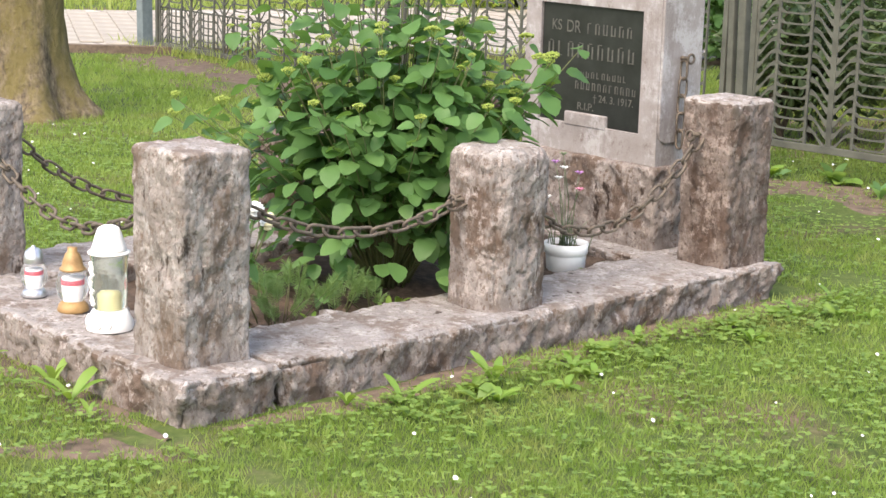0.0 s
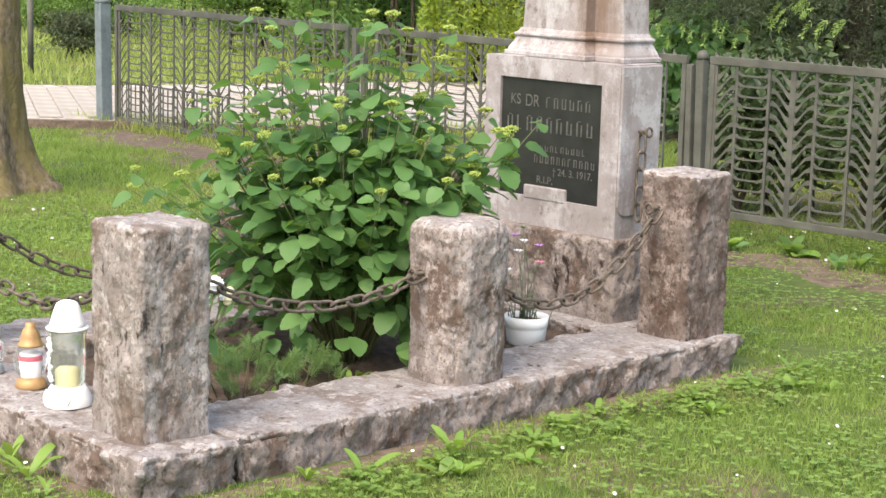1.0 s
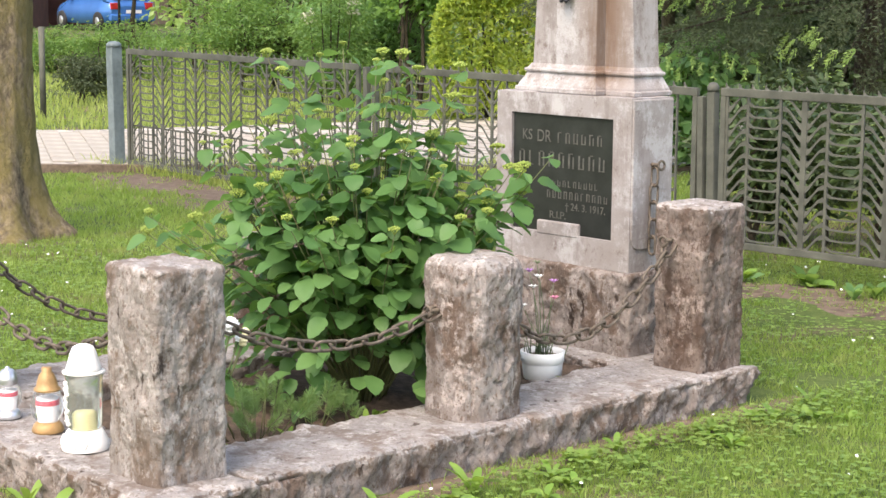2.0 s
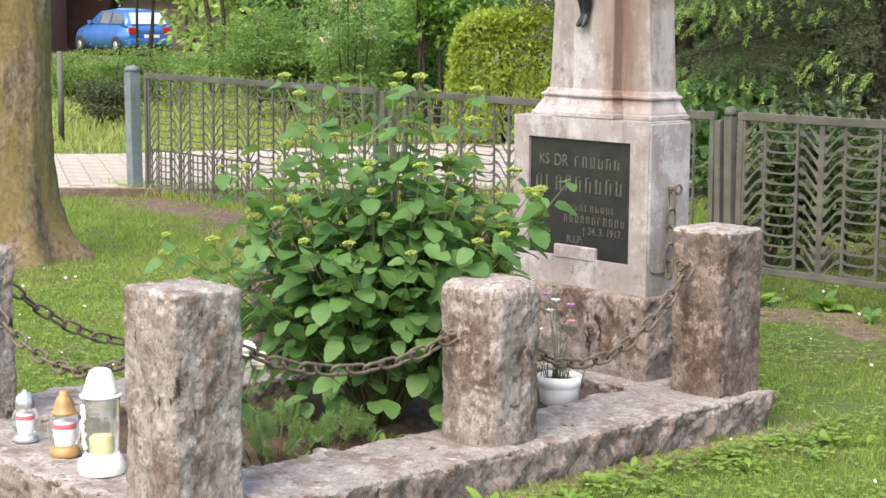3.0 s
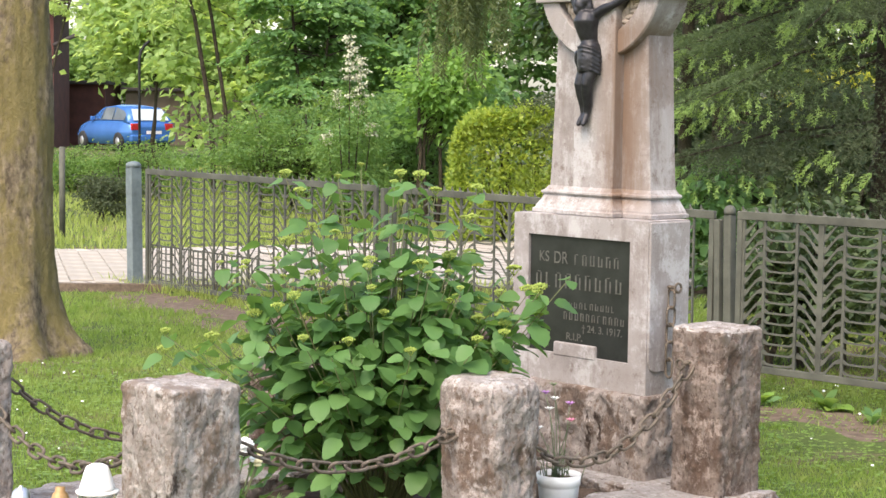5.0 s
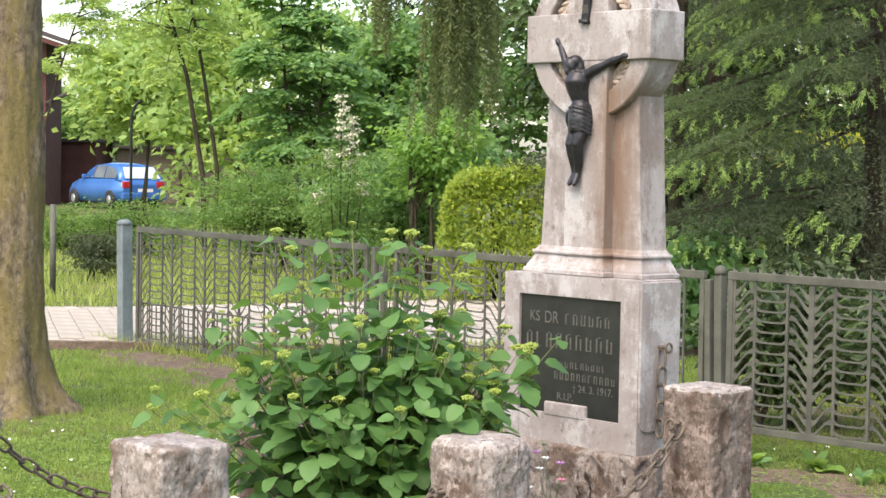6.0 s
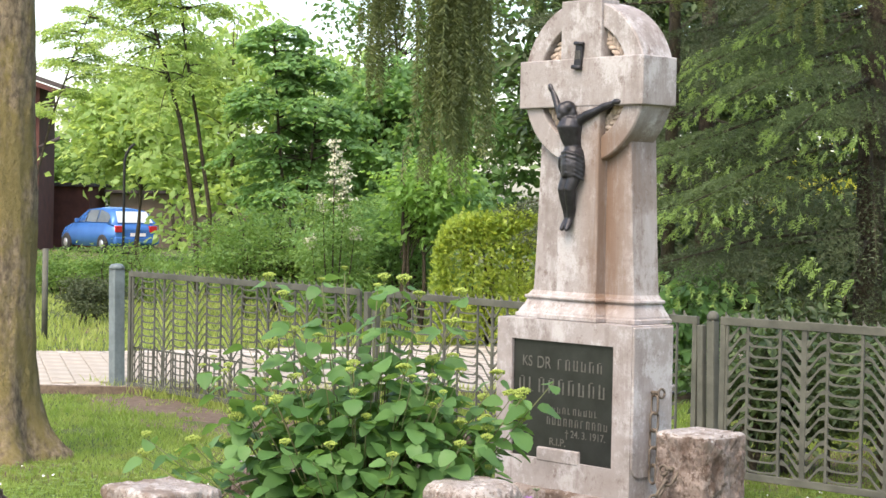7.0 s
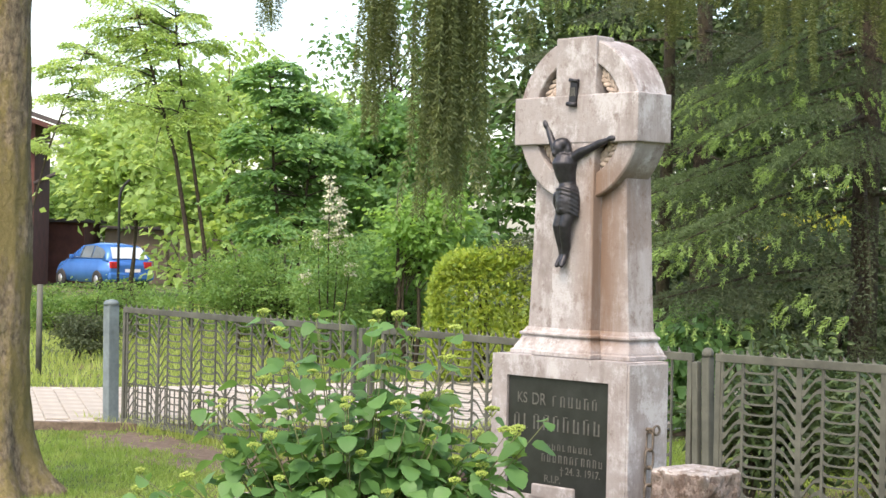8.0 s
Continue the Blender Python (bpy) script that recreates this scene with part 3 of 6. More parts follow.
def figure():
    """The cast figure on the cross: one plain mesh, its limbs fused."""
    bm = bmesh.new()

    def ball(x, y, z, r, sx=1.0, sy=1.0, sz=1.0, tilt=0.0):
        bmesh.ops.create_uvsphere(bm, u_segments=16, v_segments=10, radius=r, matrix=pose(x, y, z, 0, tilt, 0) @ Matrix.Diagonal((sx, sy, sz, 1)))

    # trunk: chest, drawn-in belly, hips
    tube([(-0.030, -0.020, 1.775), (-0.036, -0.022, 1.815), (-0.043, -0.030, 1.855), (-0.046, -0.034, 1.890), (-0.044, -0.026, 1.920), (-0.046, -0.024, 1.940)], [0.042, 0.036, 0.044, 0.053, 0.046, 0.016], 18, bm)
    ball(-0.068, -0.052, 1.890, 0.026, 1.1, 0.6, 0.9)
    ball(-0.026, -0.052, 1.890, 0.026, 1.1, 0.6, 0.9)
    # head bowed towards its right shoulder, long hair
    ball(-0.062, -0.052, 1.958, 0.029, 0.9, 1.05, 1.25, -18)
    ball(-0.056, -0.040, 1.970, 0.034, 1.0, 0.95, 0.85, -18)
    tube([(-0.036, -0.034, 1.975), (-0.026, -0.036, 1.945), (-0.028, -0.040, 1.915)], [0.015, 0.015, 0.007], 8, bm)
    tube([(-0.086, -0.044, 1.965), (-0.090, -0.046, 1.935)], [0.012, 0.006], 8, bm)
    ball(-0.067, -0.074, 1.934, 0.013, 0.9, 0.8, 1.3)
    # arms
    tube([(-0.082, -0.024, 1.918), (-0.112, -0.022, 1.955), (-0.132, -0.018, 1.985), (-0.150, -0.012, 2.018), (-0.166, -0.010, 2.044)], [0.022, 0.019, 0.016, 0.016, 0.012], 10, bm)
    ball(-0.174, -0.014, 2.056, 0.017, 0.8, 0.7, 1.3, -30)
    tube([(-0.006, -0.024, 1.918), (0.036, -0.024, 1.938), (0.080, -0.022, 1.952), (0.125, -0.014, 1.972), (0.168, -0.010, 1.984)], [0.022, 0.020, 0.016, 0.016, 0.011], 10, bm)
    ball(0.186, -0.014, 1.989, 0.016, 1.5, 0.7, 0.8)
    # loincloth with folds and a hanging knot
    tube([(-0.032, -0.020, 1.800), (-0.030, -0.026, 1.775), (-0.026, -0.030, 1.735), (-0.024, -0.032, 1.690)], [0.042, 0.050, 0.052, 0.046], 18, bm)
    for i in range(6):
        z = 1.792 - 0.017 * i
        tube([(-0.082, -0.030, z - 0.016), (-0.060, -0.064, z - 0.004), (-0.022, -0.078, z), (0.012, -0.060, z - 0.010), (0.028, -0.025, z - 0.030)], 0.0055, 6, bm)
    tube([(-0.076, -0.022, 1.785), (-0.096, -0.020, 1.765), (-0.104, -0.016, 1.735), (-0.094, -0.014, 1.705), (-0.088, -0.014, 1.690)], [0.013, 0.020, 0.017, 0.013, 0.005], 8, bm)
    # legs: thighs, knees, calves, crossed feet
    for dx, fwd in ((-0.024, 0.0), (0.020, -0.006)):
        x = -0.028 + dx
        tube([(x + 0.002, -0.022, 1.735), (x - 0.002, -0.040 + fwd, 1.680), (x - 0.010, -0.050 + fwd, 1.640), (x - 0.016 - dx * 0.2, -0.036 + fwd, 1.600), (x - 0.020 - dx * 0.35, -0.022 + fwd, 1.555), (x - 0.022 - dx * 0.5, -0.022 + fwd, 1.520), (x - 0.020 - dx * 0.4, -0.040 + fwd, 1.492), (x - 0.020 - dx * 0.2, -0.054 + fwd, 1.474)], [0.030, 0.026, 0.023, 0.022, 0.018, 0.013, 0.014, 0.008], 12, bm)
    bmesh.ops.recalc_face_normals(bm, faces=bm.faces[:])
    tmp_me = bpy.data.meshes.new("cast_figure")
    bm.to_mesh(tmp_me)
    bm.free()
    tmp = bpy.data.objects.new("cast_figure", tmp_me)
    scene.collection.objects.link(tmp)
    mod = tmp.modifiers.new("fuse", "REMESH")
    mod.mode, mod.voxel_size, mod.use_smooth_shade = "VOXEL", 0.0042, True
    soft = tmp.modifiers.new("soften", "SMOOTH")
    soft.factor, soft.iterations = 0.5, 2
    me = bpy.data.meshes.new_from_object(tmp.evaluated_get(bpy.context.evaluated_depsgraph_get()))
    bpy.data.objects.remove(tmp)
    me.polygons.foreach_set("use_smooth", np.ones(len(me.polygons), bool))
    ob = part("cast_figure", me, BRONZE)
    ob.matrix_world = GRAVE @ pose(MX, MY + 0.082, 0)
    tagged(ob, "dark cast-iron figure fixed on the stone cross", "statue")


figure()


# ---- chains ----
def link_bm():
    """One oval chain link, long axis on x."""
    bm = bmesh.new()
    pts, N, rings = [], 20, []
    for i in range(N):
        a = 2 * math.pi * i / N
        c, s = math.cos(a), math.sin(a)
        pts.append(Vector((0.014 * (1 if c > 0 else -1) * (abs(c) > 0.05) + 0.0145 * c, 0.0145 * s, 0)))
    for i in range(N):
        d = (pts[(i + 1) % N] - pts[i - 1]).normalized()
        nrm = Vector((-d.y, d.x, 0))
        rings.append([bm.verts.new(pts[i] + 0.0042 * (math.cos(2 * math.pi * k / 6) * nrm + math.sin(2 * math.pi * k / 6) * Vector((0, 0, 1)))) for k in range(6)])
    for i in range(N):
        a, b = rings[i], rings[(i + 1) % N]
        for k in range(6):
            bm.faces.new((a[k], b[k], b[(k + 1) % 6], a[(k + 1) % 6])).smooth = True
    bmesh.ops.recalc_face_normals(bm, faces=bm.faces[:])
    me = bpy.data.meshes.new("link")
    bm.to_mesh(me)
    bm.free()
    me.materials.append(CHAIN)
    return me


LINK = link_bm()


def chain(label, a, b, sag, size=1.36):
    """A sagging chain between two points of the grave's axes, link by link."""
    top = thing("iron_chain", label, "chain", GRAVE, "chains between the posts")
    a, b = Vector(a), Vector(b)
    N = 200
    pts = [a.lerp(b, i / N) - Vector((0, 0, sag * 4 * (i / N) * (1 - i / N))) for i in range(N + 1)]
    lens = np.concatenate([[0], np.cumsum([(q - p).length for p, q in zip(pts, pts[1:])])])
    pitch = 0.047 * size
    count = int(lens[-1] / pitch)
    for i in range(count):
        s = lens[-1] * (i + 0.5) / count
        k = min(N - 1, int(np.searchsorted(lens, s)))
        p, d = pts[k], (pts[min(k + 1, N)] - pts[max(k - 1, 0)]).normalized()
        q = d.to_track_quat("X", "Z").to_matrix().to_4x4()
        ob = part("link", LINK, None, top)
        ob.matrix_local = Matrix.Translation(p) @ q @ Matrix.Rotation(radians(35 + 90 * (i % 2) + 8 * math.sin(i * 2.3)), 4, "X") @ Matrix.Diagonal((size, size, size, 1))
    return top


def eye_bolt(at, axis, label="rusty iron ring bolt set in stone"):
    bm = bmesh.new()
    tube([(0, 0.02, 0), (0, -0.035, 0)], 0.008, 8, bm)
    N = 16
    pts = [(0.018 * math.cos(2 * math.pi * i / N), -0.05, 0.018 * math.sin(2 * math.pi * i / N)) for i in range(N + 1)]
    tube(pts, 0.005, 6, bm)
    ob = part("ring_bolt", bm, CHAIN)
    ob.matrix_world = GRAVE @ pose(*at, 0, 0, axis)
    tagged(ob, label, "ring bolt", "ring bolts")


chain("rusty iron chain hanging between two stone posts before the bush", (-0.24, 0.33, KZ + 0.45), (-0.22, 1.26, KZ + 0.36), 0.105)
chain("rusty iron chain rising from the round post to the dark post", (-0.20, 1.54, KZ + 0.30), (-0.20, 2.43, KZ + 0.485), 0.195)
chain("rusty iron chain hanging behind the grave candles", (-0.37, 0.215, KZ + 0.465), (-1.48, 0.215, KZ + 0.46), 0.19)
chain("rusty iron chain along the far side of the grave", (-1.62, 0.35, KZ + 0.485), (-1.58, 1.47, KZ + 0.37), 0.25)
chain("rusty iron chain along the far side near the monument", (-1.58, 1.72, KZ + 0.36), (-1.60, 2.43, KZ + 0.40), 0.13)
chain("short rusty chain hanging from the monument's side", (-0.496, 2.665, 0.840), (-0.488, 2.650, 0.50), 0.0, 1.3)
for at, axis in (((-0.513, 2.665, 0.85), 90), ((-0.21, 2.435, KZ + 0.485), 0), ((-0.22, 1.545, KZ + 0.30), 180), ((-0.22, 1.262, KZ + 0.36), 0), ((-0.24, 0.322, KZ + 0.45), 180)):
    eye_bolt(at, axis)

# ---- foliage helpers ----
rng = np.random.default_rng(7)


def unit(a):
    return a / np.maximum(np.linalg.norm(a, axis=-1, keepdims=True), 1e-9)


def leaf_arrays(P, D, N, size, aspect=0.5, fold=0.12, droop=0.0):
    """Folded four-point leaves at P, pointing along D, facing N."""
    D = unit(D)
    S = unit(np.cross(D, N))
    U = np.cross(S, D)
    L = np.asarray(size)[:, None]
    a = P
    b = P + L * (0.45 * D + aspect * 0.5 * S + fold * U)
    c = P + L * (D - droop * U)
    d = P + L * (0.45 * D - aspect * 0.5 * S + fold * U)
    V = np.stack([a, b, c, d], 1).reshape(-1, 3)
    i = np.arange(len(P))[:, None] * 4
    F = np.concatenate([i + np.array([[0, 1, 2]]), i + np.array([[0, 2, 3]])], 0)
    return V, F


def join_arrays(items):
    V, F, n = [], [], 0
    for v, f in items:
        V.append(v)
        F.append(np.asarray(f) + n)
        n += len(v)
    return np.concatenate(V), np.concatenate(F)


def tile(V, F, mats):
    """Copies of a template at many poses, in one pair of arrays."""
    M = np.array([[list(r) for r in m] for m in mats])
    W = np.einsum("kij,nj->kni", M[:, :3, :3], V) + M[:, None, :3, 3]
    G = F[None] + (np.arange(len(mats)) * len(V))[:, None, None]
    return W.reshape(-1, 3), G.reshape(-1, F.shape[1])


def clump_leaves(centres, radii, per, size, up=0.6, aspect=0.5):
    n = len(centres)
    C = np.repeat(centres, per, 0)
    R = np.repeat(radii, per, 0)[:, None]
    off = rng.normal(0, 0.5, (n * per, 3)) * np.array([1.15, 1.15, 0.5])
    P = C + off * R
    D = unit(off * np.array([1, 1, 0.3]) + rng.normal(0, 0.5, (n * per, 3)) + np.array([0, 0, -0.25]))
    N = unit(rng.normal(0, 0.45, (n * per, 3)) + np.array([0, 0, up]))
    return leaf_arrays(P, D, N, rng.uniform(0.6, 1.25, n * per) * size, aspect, 0.1, 0.12)


def broadleaf(name, label, base, stems, crown, radii, clumps, per, leaf, mat, bark, clump_r=0.35, aspect=0.5, hollow=0.45, category="tree"):
    """Stems with limbs to the leaf clumps; the crown is a ragged ellipsoid of clumps."""
    top = thing(name, label, category, Matrix.Translation(base))
    d = unit(rng.normal(0, 1, (clumps, 3)))
    r = rng.uniform(hollow, 1.0, (clumps, 1)) ** 0.7
    lump = np.array([0.75 + 0.35 * noise.noise(Vector(v * 2.1) + Vector(base)) for v in d])[:, None]
    C = np.array(crown) + d * r * lump * 1.15 * np.array(radii)
    C[:, 2] = np.maximum(C[:, 2], 0.08)
    bm = bmesh.new()
    for s in range(stems):
        a = rng.uniform(-1, 1, 2)
        foot = Vector((a[0] * 0.08 * stems, a[1] * 0.08 * stems, -0.05))
        tip = Vector(crown) + Vector((a[0] * radii[0] * 0.5, a[1] * radii[1] * 0.4, radii[2] * 0.75))
        pts = [foot.lerp(tip, f) + Vector((math.sin(f * 5 + s) * 0.07, 0, 0)) for f in (0, 0.2, 0.4, 0.6, 0.8, 1)]
        w = 0.012 * (1 + tip.z * 0.55)
        tube(pts, [w * 1.2, w, w * 0.8, w * 0.6, w * 0.4, w * 0.15], 7, bm)
        for c in C[s::stems][: 26]:
            c = Vector(c)
            f = min(0.9, max(0.1, (c.z - foot.z) / max(0.3, tip.z - foot.z) * 0.75))
            p = foot.lerp(tip, f)
            tube([p, p.lerp(c, 0.5) + Vector((0, 0, 0.04)), c], [w * 0.35, w * 0.2, w * 0.08], 5, bm)
    part("trunk", bm, bark, top)
    V, F = clump_leaves(C, np.full(clumps, clump_r) * rng.uniform(0.7, 1.3, clumps), per, leaf, 0.6, aspect)
    tagged(part("crown", array_mesh("crown", V, F, mat), None, top), kind="stuff")
    return top


def bark_mat(name, a, b, c):
    k = Mat(name, 0.93, 0, 0.2)
    n1, n2 = k.noise(30.0, 7, 0.70, (1, 1, 0.5)), k.noise(2.6, 6, 0.74, (1, 1, 0.4), 5.0)
    col = k.ramp(n1, [(0.38, a), (0.60, b)])
    k.color(k.mix(k.ramp(n2, [(0.47, (0, 0, 0)), (0.56, (0.75, 0.75, 0.75))]), col, c))
    k.bump(n1, 1.0, 0.05)
    k.bump(k.noise(22.0, 5, 0.7, (1, 1, 1.6), 8.0), 0.8, 0.02)
    k.bump(k.noise(60.0, 4), 0.7, 0.008)
    return k.m


BARK = bark_mat("mossy_grey_bark", (0.115, 0.088, 0.060), (0.30, 0.238, 0.155), (0.22, 0.178, 0.062))
BARK_DARK = bark_mat("dark_bark", (0.035, 0.027, 0.02), (0.09, 0.07, 0.05), (0.07, 0.06, 0.035))
GRASS = leaf_mat("grass_blades", (0.105, 0.195, 0.036), (0.19, 0.31, 0.062), (0.30, 0.38, 0.115), 0.45, 0.6, 0.2, 5.0, (0.285, 0.255, 0.115))
GRASS_SUN = leaf_mat("yellow_green_grass", (0.16, 0.24, 0.06), (0.25, 0.33, 0.085), (0.37, 0.42, 0.13), 0.45, 0.55, 0.25)
CLOVER = leaf_mat("clover_leaves", (0.10, 0.185, 0.040), (0.16, 0.27, 0.058), (0.235, 0.335, 0.082), 0.4, 0.5)
HYDRANGEA = leaf_mat("hydrangea_leaf", (0.050, 0.126, 0.036), (0.090, 0.195, 0.058), (0.138, 0.262, 0.084), 0.42, 0.5, 0.3)
BUD = leaf_mat("lime_flower_buds", (0.18, 0.28, 0.05), (0.27, 0.36, 0.07), (0.38, 0.44, 0.11), 0.3, 0.6)
STEM = leaf_mat("brown_green_stems", (0.075, 0.092, 0.032), (0.10, 0.118, 0.042), (0.13, 0.125, 0.055), 0.0, 0.6)
ASH_LEAF = leaf_mat("light_ash_leaves", (0.175, 0.305, 0.100), (0.26, 0.41, 0.14), (0.38, 0.50, 0.19), 0.55, 0.5)
MAPLE_LEAF = leaf_mat("dark_maple_leaves", (0.095, 0.205, 0.085), (0.150, 0.290, 0.118), (0.225, 0.38, 0.150), 0.55, 0.5)
SHRUB_LEAF = leaf_mat("shrub_leaves", (0.058, 0.135, 0.038), (0.108, 0.215, 0.058), (0.20, 0.32, 0.095), 0.5, 0.5)
HEDGE_LEAF = leaf_mat("sunlit_hedge_leaves", (0.10, 0.175, 0.035), (0.23, 0.345, 0.06), (0.42, 0.50, 0.11), 0.5, 0.45)
GLOW_LEAF = leaf_mat("yellow_green_leaves", (0.22, 0.29, 0.035), (0.34, 0.39, 0.05), (0.48, 0.48, 0.09), 0.55, 0.5)
NEEDLE = leaf_mat("spruce_needles", (0.042, 0.060, 0.030), (0.064, 0.087, 0.043), (0.095, 0.120, 0.060), 0.3, 0.55)
FRESH_LEAF = leaf_mat("fresh_green_leaves", (0.115, 0.235, 0.060), (0.175, 0.33, 0.085), (0.25, 0.41, 0.12), 0.55, 0.5)
FAR_LEAF = leaf_mat("deep_green_leaves", (0.055, 0.125, 0.042), (0.085, 0.175, 0.058), (0.135, 0.24, 0.076), 0.45, 0.5)
# leaf colour darkened to hold the shade under the spruces
SHADE_LEAF = leaf_mat("shade_dark_leaves", (0.022, 0.040, 0.016), (0.038, 0.066, 0.024), (0.075, 0.115, 0.038), 0.25, 0.5)
NEEDLE_TIP = leaf_mat("light_spruce_tips", (0.150, 0.250, 0.075), (0.215, 0.33, 0.10), (0.30, 0.42, 0.13), 0.35, 0.55)
NEEDLE_OLD = leaf_mat("olive_hanging_needles", (0.066, 0.090, 0.036), (0.104, 0.134, 0.052), (0.185, 0.215, 0.084), 0.4, 0.6)
NEEDLE_MID = leaf_mat("fresh_spruce_needles", (0.070, 0.112, 0.050), (0.102, 0.152, 0.066), (0.150, 0.205, 0.086), 0.3, 0.55)

# ---- paved drive and verges behind the fence ----
def paving_mat():
    k = Mat("concrete_pavers", 0.85, 0, 0.3)
    mp = k.node("ShaderNodeMapping")
    mp.inputs["Rotation"].default_value = (0, 0, radians(58))
    k.link(k.coord(), mp.inputs[0])
    br = k.node("ShaderNodeTexBrick", Scale=1.0)
    br.inputs["Mortar Size"].default_value = 0.022
    br.inputs["Brick Width"].default_value = 0.42
    br.inputs["Row Height"].default_value = 0.30
    br.inputs["Color1"].default_value = (0.46, 0.415, 0.365, 1)
    br.inputs["Color2"].default_value = (0.41, 0.365, 0.315, 1)
    br.inputs["Mortar"].default_value = (0.15, 0.13, 0.11, 1)
    k.link(mp.outputs[0], br.inputs["Vector"])
    k.color(k.mix(k.ramp(k.noise(1.5, 4), [(0.35, (0, 0, 0)), (0.7, (0.5, 0.5, 0.5))]), br.outputs["Color"], (0.36, 0.315, 0.265)))
    k.bump(br.outputs["Fac"], 0.4, -0.01)
    return k.m


PAVER = simple("pale_concrete_paver", (0.33, 0.292, 0.240), 0.88, 0, 0.22, 3.0, 0.3)


def drive():
    V, F = [], []
    xs = np.linspace(-14, 4.5, 60)
    for x in xs:
        V += [(x, 14.75 + 0.010 * (x + 3) ** 2, 0.012), (x, 18.4 + 0.55 * (x + 3.5) * (x > -3.5) * 0.9, 0.012)]
    for i in range(len(xs) - 1):
        F.append((2 * i, 2 * i + 2, 2 * i + 3, 2 * i + 1))
    ob = new("road", mesh_of("road", V, F, paving_mat()))
    tagged(ob, "pale concrete paver drive behind the fence", "drive", kind="structure")
    kerbs = new("kerb", mesh_of("kerb", *(lambda v: (v, [(i, i + 1, i + 5, i + 4) for r in range(59) for i in (4 * r, 4 * r + 1, 4 * r + 2)]))(
        [p for x in xs for p in ((x, 14.66 + 0.010 * (x + 3) ** 2, -0.05), (x, 14.66 + 0.010 * (x + 3) ** 2, 0.035), (x, 14.75 + 0.010 * (x + 3) ** 2, 0.035), (x, 14.75 + 0.010 * (x + 3) ** 2, -0.05))]), SOIL))
    tagged(kerbs, "low dark kerb edge along the paved drive", "kerb", kind="structure")


drive()


def pavers():
    """The concrete pavers nearest the gate, in long courses, a little proud of their bed."""
    slab = []
    for k in range(3):
        bm = box(-0.097, 0.097, -0.197, 0.197, 0.0, 0.016 + 0.0015 * k, 0.006, None, 1)
        me = bpy.data.meshes.new("paver")
        bm.to_mesh(me)
        bm.free()
        me.materials.append(PAVER)
        slab.append(me)
    road = bpy.data.objects["road"]
    turn = radians(14.4)
    c, s = math.cos(turn), math.sin(turn)
    r = random.Random(8)
    for i in range(-30, 32):
        for j in range(-8, 14):
            u, v = 0.2 * i, 0.4 * j + (0.2 if i % 2 else 0.0)
            x, y = -2.8 + c * u - s * v, 16.4 + s * u + c * v
            if -5.4 < x < -0.6 and 15.02 + 0.010 * (x + 3) ** 2 < y < 18.1 and y < 14.2 - 1.3 * (x - 2.2) + 3.4:
                ob = part("paver", slab[r.randrange(3)], None, road)
                ob.matrix_local = pose(x, y, 0.010, r.uniform(-0.3, 0.3), r.uniform(-0.3, 0.3), 14.4)


GRAVE_INV = np.array([[*r] for r in GRAVE.inverted()])


def in_grave(x, y, pad=0.0):
    q = GRAVE_INV[:2, :2] @ np.stack([x, y]) + GRAVE_INV[:2, 3:4]
    return (q[0] > -WIDE - pad) & (q[0] < pad) & (q[1] > -pad) & (q[1] < LONG + 0.2 + pad), q


def fence_gap(x, y):
    """Signed distance in front of the fence line."""
    ax, ay, bx, by = -2.6, 15.0, 1.55, 9.73
    dx, dy = bx - ax, by - ay
    return ((x - ax) * dy - (y - ay) * dx) / math.hypot(dx, dy)


def field(x, y, scale, seed):
    return np.array([noise.fractal(Vector((a * scale, b * scale, seed)), 1.0, 2.0, 3) for a, b in zip(x, y)])


def blades(x, y, h, w, z, lean=0.5):
    n = len(x)
    a = rng.uniform(0, 2 * np.pi, n)
    s = np.stack([np.cos(a), np.sin(a), np.zeros(n)], 1) * w[:, None] * 0.5
    b = rng.uniform(0, 2 * np.pi, n)
    l = np.stack([np.cos(b), np.sin(b), np.zeros(n)], 1) * (h * rng.uniform(0.1, lean * 1.6, n))[:, None]
    p = np.stack([x, y, z], 1)
    up = np.array([0, 0, 1.0]) * h[:, None]
    V = np.stack([p - s, p + s, p + 0.55 * up + 0.4 * l + s * 0.7, p + 0.55 * up + 0.4 * l - s * 0.7, p + up + l], 1).reshape(-1, 3)
    i = np.arange(n)[:, None] * 5
    F = np.concatenate([i + np.array([[0, 1, 2]]), i + np.array([[0, 2, 3]]), i + np.array([[3, 2, 4]])], 0)
    return V, F


